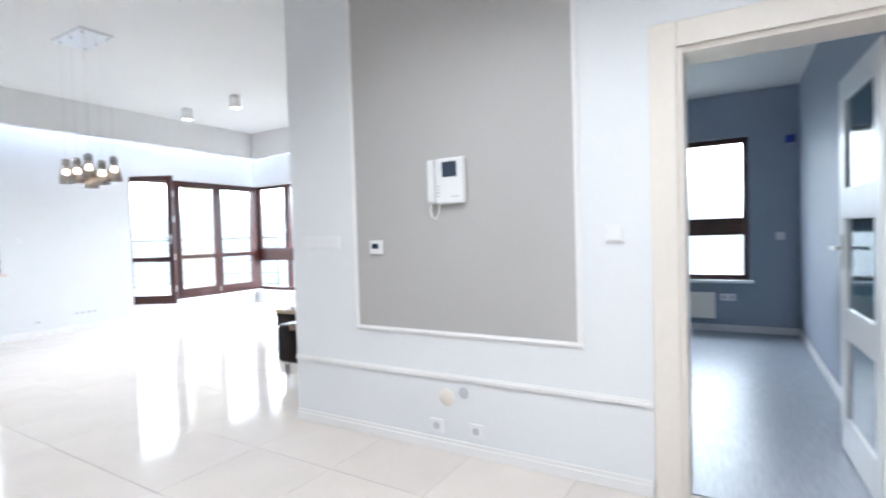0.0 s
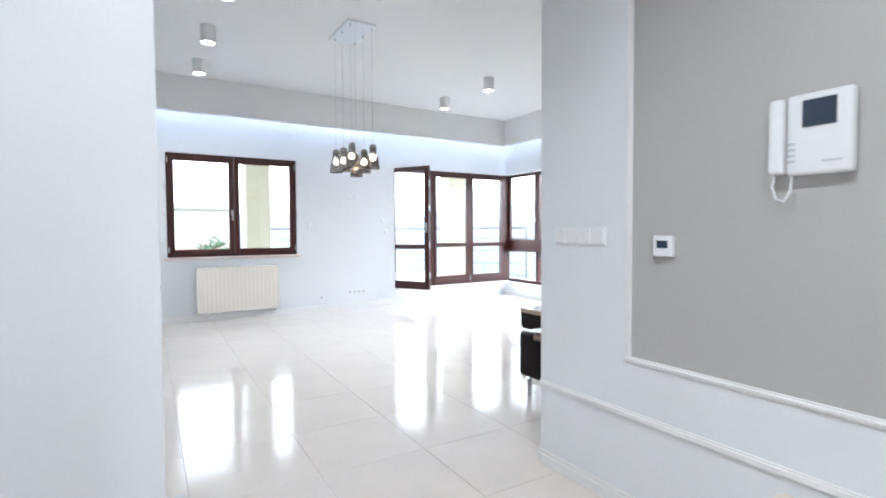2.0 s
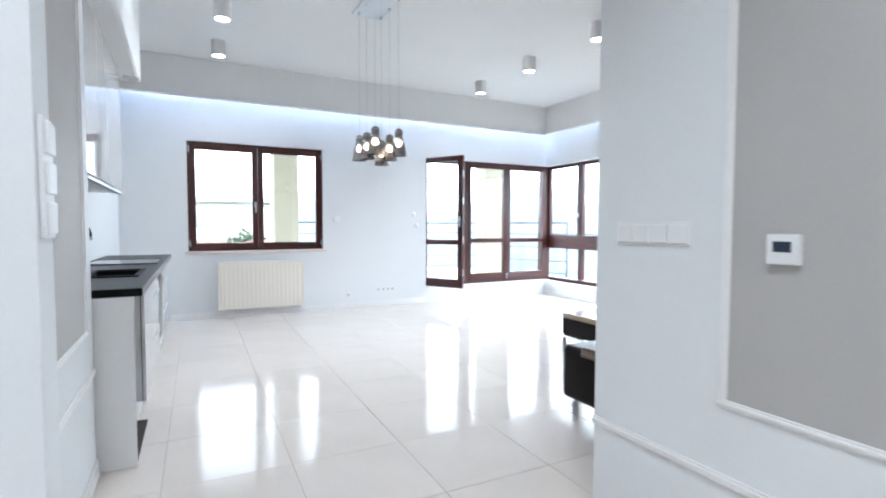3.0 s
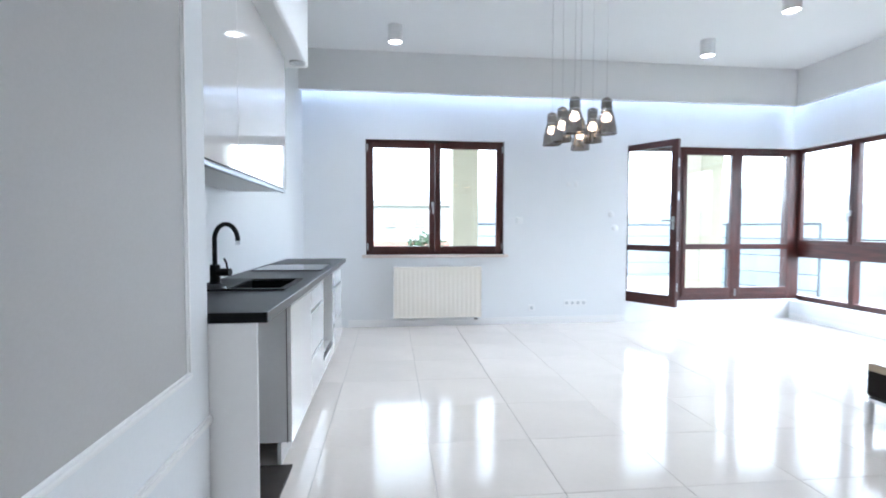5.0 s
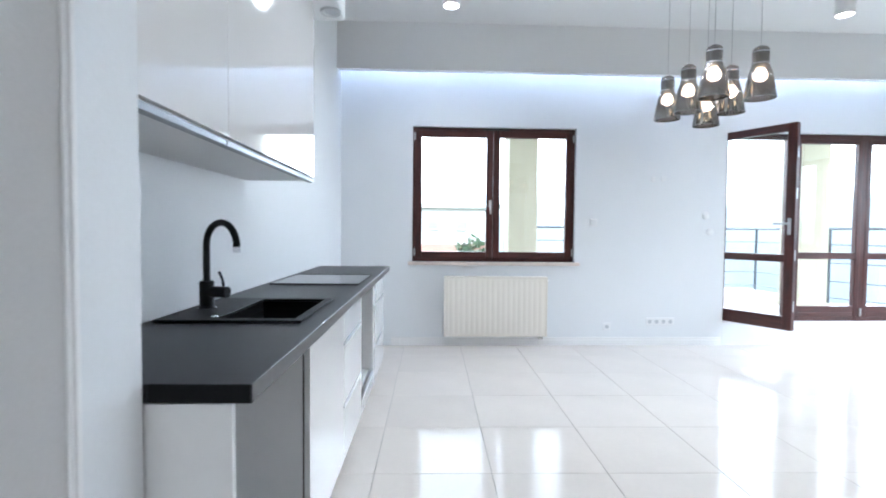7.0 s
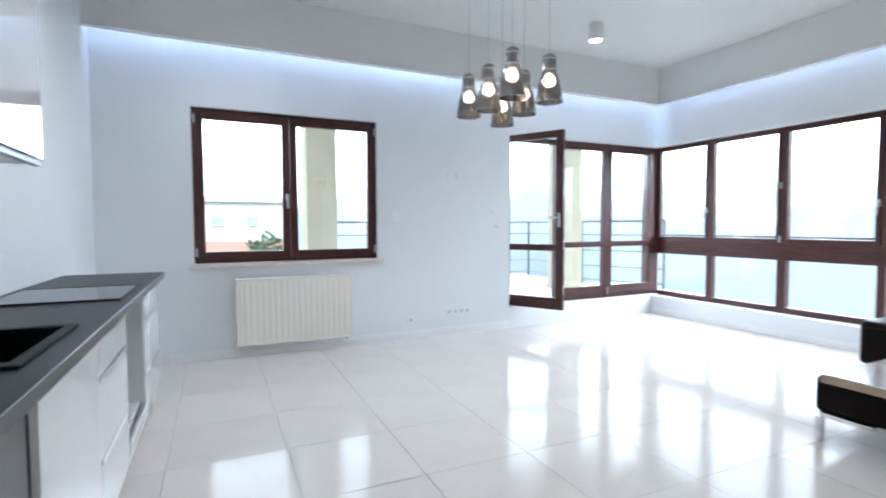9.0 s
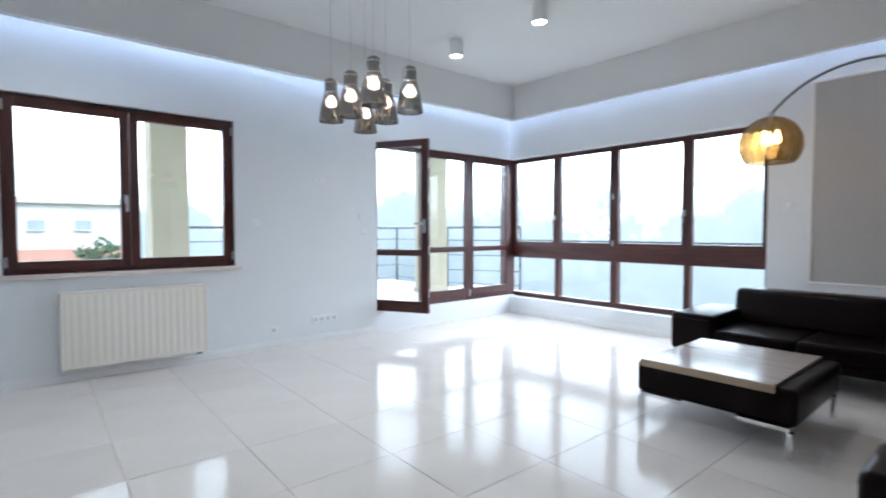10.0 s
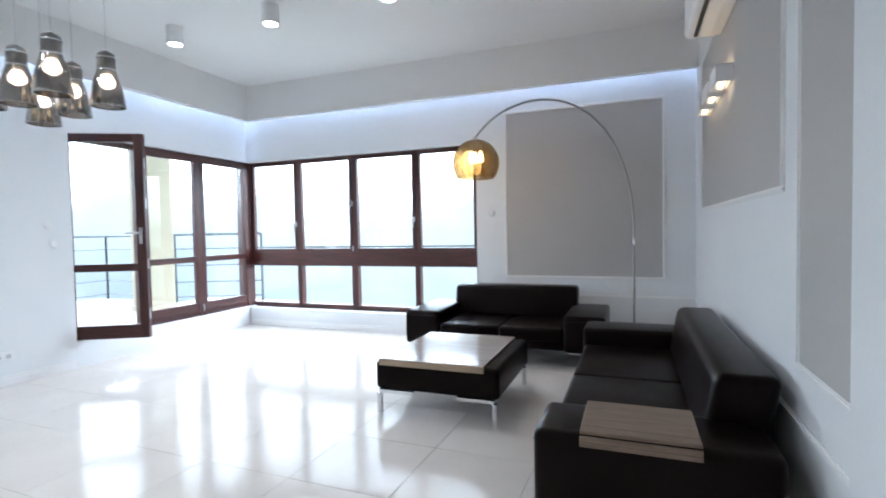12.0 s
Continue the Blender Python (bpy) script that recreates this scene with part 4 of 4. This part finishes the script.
switch("x", YN, -1, [(2.37, 1.31)], "white rocker switch beside the window")
for xx, zz in ((3.113, 1.78), (3.005, 1.775)):
    b = thing("wall_sensor", (xx, YN, zz), "tiny square white sensor on the wall", "sensor")
    part("body", box((xx - 0.022, YN - 0.014, zz - 0.028), (xx + 0.022, YN, zz + 0.028), 0.004), M_PLASTIC, b)
for xx, zz in ((3.585, 1.395), (3.635, 1.22)):
    b = solid("blanking_cap", lathe([(0, 0.010), (0.034, 0.009), (0.04, 0.004), (0.04, 0)], (0, 0, 0), 24), M_PLASTIC, "round white blanking cap beside the balcony door", "cover cap", "", True)
    b.matrix_basis = pose(xx, YN, zz, 90, 0, 0)
b = solid("blanking_cap", lathe([(0, 0.010), (0.03, 0.009), (0.036, 0.004), (0.036, 0)], (0, 0, 0), 24), M_PLASTIC, "round white blanking cap beside the corner window", "cover cap", "", True)
b.matrix_basis = pose(XE, 4.44, 1.46, 0, -90, 0)

# ---- ceiling lights ----
sp = thing("ceiling_spot", (0.79, 7.03, ZC), "white cylinder ceiling spotlight, switched on", "ceiling light", "cylinder spots")
SPH, SPR = 0.165, 0.074
part("housing", lathe([(0, 0), (SPR, 0), (SPR, -SPH), (SPR - 0.006, -SPH - 0.002), (SPR - 0.012, -SPH + 0.012), (0, -SPH + 0.014)], (0.79, 7.03, ZC), 32), M_CEIL, sp, "", True)
part("lens", lathe([(0, -SPH + 0.010), (SPR - 0.014, -SPH + 0.010)], (0.79, 7.03, ZC), 28), M_SPOT, sp, "glowing frosted lens")
for x, y in SPOTS[1:]:
    copy_thing(sp, pose(x, y, ZC))

ch = thing("pendant_light", (2.03, 5.335, ZC), "cluster of six smoked-glass pendants under a chrome plate", "pendant light")
part("canopy", box((1.872, 5.03, ZC - 0.028), (2.165, 5.595, ZC), 0.004), M_CHROME, ch, "square polished chrome ceiling plate")
PZT = 2.085
SHADE = [(0.010, 0.0), (0.026, -0.002), (0.034, -0.010), (0.0365, -0.024), (0.0365, -0.078), (0.040, -0.092), (0.050, -0.122), (0.058, -0.158), (0.0645, -0.200), (0.069, -0.232), (0.0685, -0.236)]
SHADE += [(r - 0.0035, z) for r, z in reversed(SHADE[2:])]
for px_ in (1.928, 2.152):
    for py_, dz in ((5.555, 0.0), (5.335, -0.010), (5.11, 0.006)):
        zt = PZT + dz - (0.03 if (px_ > 2 and py_ > 5.5) else 0)
        part("cable", cyl((px_, py_, zt), (px_, py_, ZC - 0.028), 0.0018, seg=6), M_STEEL, ch, "thin steel cable")
        part("ferrule", cyl((px_, py_, ZC - 0.040), (px_, py_, ZC - 0.027), 0.008, seg=10), M_CHROME, ch)
        sh = part("shade", lathe(SHADE, (px_, py_, zt), 28), M_SMOKE, ch, "bottle-shaped smoked mirror-glass shade", True)
        part("cap", lathe([(0, 0.006), (0.012, 0.005), (0.014, -0.004), (0.028, -0.008), (0.030, -0.014), (0.030, -0.078), (0.024, -0.098), (0, -0.098)], (px_, py_, zt), 20), M_HOLDER, sh, "dark chrome lamp holder", True)
        for zr, rr_ in ((-0.026, 0.0372), (-0.080, 0.0372)):
            part("band", lathe([(rr_, zr + 0.003), (rr_ + 0.0012, zr), (rr_, zr - 0.003)], (px_, py_, zt), 28), M_CHROME, sh, "fine bright band", True)
        part("rim", lathe([(0.0655, -0.2345), (0.0655, -0.240), (0.0705, -0.240), (0.0705, -0.2345)], (px_, py_, zt), 28), M_HOLDER, sh, "thick dark glass rim", True)
        part("bulb", lathe([(0, -0.160), (0.014, -0.157), (0.026, -0.149), (0.032, -0.138), (0.033, -0.128), (0.029, -0.117), (0.022, -0.108), (0.016, -0.100), (0, -0.097)], (px_, py_, zt), 16), M_BULB, sh, "lit warm bulb", True)

# ---- living room ----


def sofa(name, length, label):
    """Low leather sofa, back at +y, centred on x; arms broad, a lean bolster along the back."""
    th = thing(name, (0, 0, 0), label, "sofa", "leather seating group")
    D, AW, AH, SH, BH = 0.88, 0.365, 0.485, 0.365, 0.675
    h = length / 2
    part("base", box((-h + AW, -D / 2 + 0.03, 0.16), (h - AW, D / 2, 0.24), 0.02, 3), M_LEATHER, th)
    for s in (-1, 1):
        x0, x1 = sorted((s * h, s * (h - AW)))
        part("armrest", box((x0, -D / 2, 0.15), (x1, D / 2 - 0.02, AH), 0.035, 4), M_LEATHER, th, "", True)
        part("piping", box((x0 + 0.03, -D / 2 - 0.002, AH - 0.05), (x1 - 0.03, -D / 2 + 0.004, AH - 0.046)), M_SEAM_SHADE, th)
    n = 2
    w = (length - 2 * AW) / n
    for i in range(n):
        x0 = -h + AW + i * w
        bm = box((x0 + 0.002, -D / 2 + 0.015, 0.235), (x0 + w - 0.002, D / 2 - 0.2, SH), 0.03, 4)
        part("seat_cushion", bm, M_LEATHER, th, "", True)
    bm = box((-h + AW - 0.06, D / 2 - 0.26, 0.34), (h - AW + 0.06, D / 2 - 0.02, BH), 0.045, 4)
    for v in bm.verts:
        v.co.y += (v.co.z - 0.34) * 0.18
    part("backrest", bm, M_LEATHER, th, "", True)
    part("back_panel", box((-h + AW, D / 2 - 0.02, 0.16), (h - AW, D / 2, 0.40), 0.008), M_LEATHER, th)
    for sx in (-1, 1):
        for sy in (-1, 1):
            xx, yy = sx * (h - 0.06), sy * (D / 2 - 0.06)
            part("leg", boxes(((xx - 0.02, yy - 0.008, 0.0), (xx + 0.02, yy + 0.008, 0.135)), ((min(xx, xx - sx * 0.25), yy - 0.008, 0.135), (max(xx, xx - sx * 0.25), yy + 0.008, 0.152)), bevel=0.002), M_CHROME, th, "flat polished chrome leg")
    return th


s1 = sofa("sofa", 2.46, "long dark brown leather sofa along the wall")
s1.matrix_basis = pose(3.74, 2.86, 0, 0, 0, 180)
s2 = sofa("sofa", 1.92, "dark brown leather sofa under the corner window")
s2.matrix_basis = pose(5.53, 4.115, 0, 0, 0, -90)

tr = thing("wooden_tray", (2.72, 2.91, 0.485), "greyish wooden slat tray laid over the sofa arm", "tray")
part("top", box((2.572, 2.70, 0.487), (2.87, 3.12, 0.501), 0.003), M_TRAYWOOD, tr)
part("slat", box((2.512, 2.70, 0.487), (2.569, 3.12, 0.501), 0.003), M_TRAYWOOD, tr)
for i in range(2):
    part("slat", box((2.496, 2.70, 0.466 - 0.021 * i), (2.508, 3.12, 0.4855 - 0.021 * i), 0.003), M_TRAYWOOD, tr)

ct = thing("coffee_table", (4.125, 4.18, 0), "low brown leather ottoman table on chrome legs", "coffee table")
TX0, TX1, TY0, TY1 = 3.655, 4.60, 3.735, 4.63
part("body", box((TX0, TY0, 0.168), (TX1, TY1, 0.372), 0.03, 4), M_LEATHER, ct, "padded dark leather block", True)
for xx, sx in ((TX0 + 0.012, 1), (TX1 - 0.012, -1)):
    for yy, sy in ((TY0 + 0.03, 1), (TY1 - 0.03, -1)):
        part("leg", boxes(((xx - 0.022, yy - 0.015, 0.0), (xx + 0.022, yy + 0.015, 0.145)), ((xx - 0.022, min(yy, yy + sy * 0.26), 0.145), (xx + 0.022, max(yy, yy + sy * 0.26), 0.170)), bevel=0.003), M_CHROME, ct, "square polished chrome leg with a bracket")
tt = thing("table_tray", (4.12, 4.2, 0.372), "flat wooden tray board on the leather table", "tray")
part("board", box((TX0 - 0.012, 3.83, 0.377), (TX1 - 0.02, 4.585, 0.391), 0.003), M_BOARD, tt)
# thin dark strip: the shadow gap below the board, put into colour
part("edge", box((TX0 - 0.010, 3.834, 0.3725), (TX1 - 0.024, 4.581, 0.3768)), M_SEAM_SHADE, tt, "dark strip standing in for the shadow under the board")
part("lip", box((TX0 - 0.030, 3.83, 0.345), (TX0 - 0.0125, 4.585, 0.391), 0.004), M_LIP, tt, "pale bare wood edge")

al = thing("arc_lamp", (5.66, 2.92, 0), "steel arc floor lamp with a smoked amber globe shade", "floor lamp")
B, E_ = Vector((5.66, 2.92, 0)), Vector((5.22, 4.345, 0))
hv = E_ - B
hl = hv.length
hv.normalize()
part("base", lathe([(0, 0.05), (0.13, 0.05), (0.14, 0.045), (0.14, 0.0), (0, 0.0)], B, 32), M_STEEL, al, "heavy round steel foot", True)
pts = [B + Vector((0, 0, 0.04)), B + Vector((0, 0, 0.6)), B + Vector((0, 0, 1.25))]
ha = hl * 0.56
for i in range(1, 31):
    a = math.pi - i / 30 * (math.pi / 2 + math.asin((hl - ha) / ha))
    drop = (1 - math.sin(a)) * (0.716 if a < math.pi / 2 else 1.0)
    run, rise = ha + ha * math.cos(a), 1 - drop
    if a > math.pi / 2:
        run, rise = ha * (1 - (-math.cos(a)) ** 0.95), math.sin(a) ** 0.95
    pts.append(B + hv * run + Vector((0, 0, 1.25 + 1.255 * rise)))
part("arm", tube(pts, 0.0105, 10), M_ARM, al, "slim curved steel tube", True)
part("joint", cyl(B + Vector((0, 0, 1.10)), B + Vector((0, 0, 1.16)), 0.013, seg=14), M_CHROME, al)
top = pts[-1]
sz = top.z - 0.02
R = 0.225
prof = [(0.02, 0.0)]
for i in range(1, 19):
    a = math.radians(90 - i * 7.3)
    prof.append((R * math.cos(a), -R + R * math.sin(a)))
prof += [(r - 0.004, z_) for r, z_ in reversed(prof[1:])]
part("shade", lathe(prof, (top.x, top.y, sz), 36), M_AMBER, al, "smoked amber acrylic globe, open below", True)
for k in range(20):
    a = 2 * math.pi * k / 20
    rib = [(top.x + (r_ + 0.001) * math.cos(a), top.y + (r_ + 0.001) * math.sin(a), sz + z_) for r_, z_ in prof[1:19]]
    part("rib", tube(rib, 0.0014, 5), M_RIB, al, "fine dark moulded line")
part("collar", cyl((top.x, top.y, sz - 0.06), (top.x, top.y, sz + 0.03), 0.022, seg=18), M_STEEL, al, "steel collar", True)
for k in range(3):
    a = 2.1 * k + 0.4
    bxx, byy = top.x + 0.05 * math.cos(a), top.y + 0.05 * math.sin(a)
    part("holder", cyl((bxx, byy, sz - 0.11), (bxx, byy, sz - 0.045), 0.016, seg=12), M_STEEL, al, "steel lamp holder")
    part("bulb", lathe([(0, -0.225), (0.02, -0.218), (0.03, -0.195), (0.026, -0.165), (0.014, -0.12), (0, -0.11)], (bxx, byy, sz), 14), M_BULBW, al, "lit amber bulb", True)

sc = thing("wall_sconce", (4.28, YS, 2.22), "white plaster box wall light shining up and down", "wall light", "row of three sconces")
part("body", boxes(((4.15, YS + 0.004, 2.17), (4.41, YS + 0.016, 2.28)), ((4.15, YS + 0.09, 2.17), (4.41, YS + 0.104, 2.28)), ((4.15, YS + 0.016, 2.17), (4.164, YS + 0.09, 2.28)), ((4.396, YS + 0.016, 2.17), (4.41, YS + 0.09, 2.28)), ((4.164, YS + 0.016, 2.19), (4.396, YS + 0.09, 2.26)), bevel=0.001), M_TRIM, sc)
part("lens", box((4.205, YS + 0.04, 2.175), (4.355, YS + 0.066, 2.181)), M_SCONCE, sc, "warm glowing diffuser")
part("lens", box((4.19, YS + 0.035, 2.264), (4.37, YS + 0.07, 2.270)), M_SCONCE, sc, "warm glowing diffuser")
for x in (4.68, 5.08):
    copy_thing(sc, pose(x, YS, 2.22))

ac = thing("air_conditioner", (4.1, YS, 2.6), "white split air conditioner high on the wall", "air conditioner")
part("body", box((3.60, YS + 0.001, 2.60), (4.60, YS + 0.24, 2.90), 0.03, 4), M_PLASTIC, ac, "", True)
part("vent", box((3.67, YS + 0.165, 2.592), (4.53, YS + 0.19, 2.602), 0.002), M_BLACK, ac, "dark air outlet slot")
part("flap", box((3.67, YS + 0.08, 2.589), (4.53, YS + 0.16, 2.600), 0.002), M_PLASTIC, ac)

# ---- balcony and distance ----
solid("terrace_slab", boxes(((-6.0, YN + WT + 0.08, -0.25), (7.1, 12.5, 0.10)), ((7.1, YN + WT + 0.08, -0.25), (7.75, 10.4, 0.10))), M_GROUT, "concrete base of the balcony", "terrace")
solid("ground", box((-900, -900, -12.2), (900, 900, -12.0)), mat("meadow", (0.16, 0.19, 0.12), 0.95, grain=0.1, grain_scale=0.3, stain=0.25, stain_scale=0.02), "far grassy ground below the building", "ground")


def column(x, y, w, name, label):
    th = thing(name, (x, y, 0.1), label, "column")
    part("shaft", box((x - w / 2, y - w / 2, 0.2), (x + w / 2, y + w / 2, 3.3), 0.01), M_COLUMN, th)
    part("base", box((x - w / 2 - 0.02, y - w / 2 - 0.02, 0.10), (x + w / 2 + 0.02, y + w / 2 + 0.02, 0.2), 0.006), M_COLUMN, th)
    return th


column(2.02, 10.2, 0.42, "balcony_column", "square cream rendered column on the balcony")
column(6.24, 9.98, 0.42, "balcony_column", "square cream rendered column by the railing")
solid("balcony_roof", box((-6.0, YN + WT, 3.3), (7.4, 10.5, 3.6)), M_CEIL, "white underside of the balcony roof", "roof")


def railing(x0, y0, x1, y1, label, posts):
    th = thing("balcony_railing", (x0, y0, 0), label, "railing")
    a, b = Vector((x0, y0, 0)), Vector((x1, y1, 0))
    d = (b - a).normalized()
    for i in range(posts + 1):
        p = a + (b - a) * i / posts
        part("post", cyl(p + Vector((0, 0, 0.1)), p + Vector((0, 0, 1.29)), 0.022, seg=10), M_RAIL, th)
    for z in (0.20, 0.46, 0.75, 1.04):
        part("bar", cyl(a + Vector((0, 0, z)), b + Vector((0, 0, z)), 0.010, seg=8), M_RAIL, th)
    part("handrail", cyl(a + Vector((0, 0, 1.29)), b + Vector((0, 0, 1.29)), 0.024, seg=10), M_RAIL, th)


railing(2.25, 12.25, 7.05, 12.2, "dark steel balcony railing with thin bars", 3)
railing(7.05, 12.2, 7.0, 10.4, "dark steel balcony railing with thin bars", 1)
railing(7.0, 10.4, 7.62, 9.05, "dark steel balcony railing with thin bars", 1)
solid("window_bar", cyl((XE + 0.40, 4.2, 1.075), (XE + 0.40, 8.3, 1.075), 0.012, seg=8), M_RAIL, "thin dark steel safety bar outside the window", "safety bar", "")

hs = thing("far_building", (-4, 60, -12), "distant pale apartment building with rows of windows", "building")
part("wall", box((-30, 60, -12), (9, 72, 3.7)), M_FACADE, hs)
part("base", box((-30.1, 59.8, -12), (9.1, 60, -0.4)), M_FACADEB, hs, "brick lower storey")
part("roof", box((-30.6, 59.4, 3.7), (9.6, 72.6, 4.3), 0.1), M_FACADE, hs)
part("terrace_rail", boxes(*[((-30.4, 59.5, 4.5 + 0.35 * i), (9.4, 59.56, 4.56 + 0.35 * i)) for i in range(3)]), M_FARGLASS, hs, "roof terrace rail")
for i in range(11):
    x = -29.5 + i * 3.4
    wv = part("window", box((x, 59.86, 1.35), (x + 1.2, 59.99, 2.25), 0.03), M_FARGLASS, hs)
    part("sill", box((x - 0.1, 59.7, 1.25), (x + 1.3, 59.99, 1.35)), M_FACADE, wv)


def shrub(x, y, z, r, n, label):
    th = thing("planter_shrub", (x, y, z), label, "shrub")
    part("pot", lathe([(0, 0), (r * 0.45, 0), (r * 0.6, r * 0.7), (r * 0.55, r * 0.7), (0, r * 0.62)], (x, y, z), 20), M_FACADEB, th, "terracotta pot", True)
    bm = bmesh.new()
    rnd = random.Random(7)
    for _ in range(n):
        d = Vector((rnd.gauss(0, 1), rnd.gauss(0, 1), rnd.gauss(0, 1))).normalized() * r * rnd.uniform(0.35, 1.0) ** 0.6
        c = Vector((x, y, z + r * 1.25)) + d * rnd.uniform(0.8, 1.15)
        u = Vector((rnd.gauss(0, 1), rnd.gauss(0, 1), rnd.gauss(0, 1))).normalized()
        w = u.orthogonal().normalized()
        s = r * rnd.uniform(0.10, 0.2)
        vs = [bm.verts.new(c + p) for p in (-u * s, w * s * 0.45, u * s, -w * s * 0.45)]
        bm.faces.new(vs)
    part("foliage", bm, M_LEAF, th)


shrub(1.52, 11.6, 0.12, 0.44, 520, "green potted shrub on the balcony")

# hazy distance beyond the balcony
bmat = bpy.data.materials.new("misty_distance")
bmat.use_nodes = True
nt = bmat.node_tree
nt.nodes.clear()
tc = nt.nodes.new("ShaderNodeTexCoord")
sep = nt.nodes.new("ShaderNodeSeparateXYZ")
nz = nt.nodes.new("ShaderNodeTexNoise")
nz.inputs["Scale"].default_value = 0.045
nz.inputs["Detail"].default_value = 7
nz.inputs["Roughness"].default_value = 0.62
ad = nt.nodes.new("ShaderNodeMath")
ad.operation = 'MULTIPLY_ADD'
ad.inputs[1].default_value = 42.0
mr = nt.nodes.new("ShaderNodeMapRange")
mr.inputs["From Min"].default_value = 6.0
mr.inputs["From Max"].default_value = 35.0
rp = nt.nodes.new("ShaderNodeValToRGB")
rp.color_ramp.elements[0].color = (0.074, 0.084, 0.087, 1)
rp.color_ramp.elements[1].color = (1.0, 1.0, 1.0, 1)
rp.color_ramp.elements.new(0.6).color = (0.122, 0.132, 0.136, 1)
em = nt.nodes.new("ShaderNodeEmission")
em.inputs["Strength"].default_value = HAZE_POWER
ou = nt.nodes.new("ShaderNodeOutputMaterial")
nt.links.new(tc.outputs["Object"], nz.inputs["Vector"])
nt.links.new(tc.outputs["Object"], sep.inputs[0])
nt.links.new(nz.outputs["Fac"], ad.inputs[0])
nt.links.new(sep.outputs["Z"], ad.inputs[2])
nt.links.new(ad.outputs[0], mr.inputs["Value"])
nt.links.new(mr.outputs[0], rp.inputs["Fac"])
nt.links.new(rp.outputs[0], em.inputs["Color"])
nt.links.new(em.outputs[0], ou.inputs["Surface"])
bm = bmesh.new()
NB = 64
ring = []
for i in range(NB + 1):
    a = math.radians(-70 + i * 220 / NB)
    ring.append((bm.verts.new((90 * math.cos(a), 90 * math.sin(a), -12)), bm.verts.new((90 * math.cos(a), 90 * math.sin(a), 150))))
for (a, b), (c, d) in zip(ring, ring[1:]):
    bm.faces.new((a, c, d, b))
solid("backdrop", bm, bmat, "bright misty sky over pale distant trees", "backdrop")

# ---- floor ----
fl = solid("floor", boxes(((XN, YS - 0.4, -0.12), (XE + 0.05, YN + 0.05, -0.004)), ((-1.5, -2.2, -0.12), (XP + 0.1, YS - 0.4, -0.004))), M_GROUT, "large polished cream floor tiles with thin joints", "floor")
TS = 0.587
TURN = pose(1.515, 5.804, 0, 0, 0, -1.0)
me = bpy.data.meshes.new("tile")
bm = box((0.0012, 0.0012, -0.011), (TS - 0.0012, TS - 0.0012, 0.0), 0.001, 1)
bm.to_mesh(me)
bm.free()
me.materials.append(M_TILE)
for i in range(-4, 11):
    for j in range(-14, 4):
        x, y, _ = TURN @ Vector(((i - 2) * TS, j * TS, 0))
        if not ((XN - 0.5 < x < XE and YS - 0.55 < y < YN) or (-1.5 - 0.5 < x < XP and -2.2 - 0.3 < y < YS)):
            continue
        if x > XP - 0.05 and y < YS - TS:
            continue
        t_ = new("tile", me)
        t_.parent = fl
        t_.matrix_basis = pose(x, y, 0, 0, 0, -1.0)
# balcony paving
me = bpy.data.meshes.new("paving_slab")
bm = box((0.004, 0.004, -0.02), (0.596, 0.596, 0.0), 0.003, 1)
bm.to_mesh(me)
bm.free()
me.materials.append(M_TERRACE)
tf = solid("terrace_floor", box((-0.5, YN + WT + 0.1, 0.1), (7.06, 12.3, 0.104)), M_GROUT, "pale stone paving on the balcony", "terrace floor")
for i in range(12):
    for j in range(6):
        t_ = new("paving_slab", me)
        t_.parent = tf
        t_.location = (-0.3 + i * 0.6, YN + WT + 0.12 + j * 0.6, 0.118)
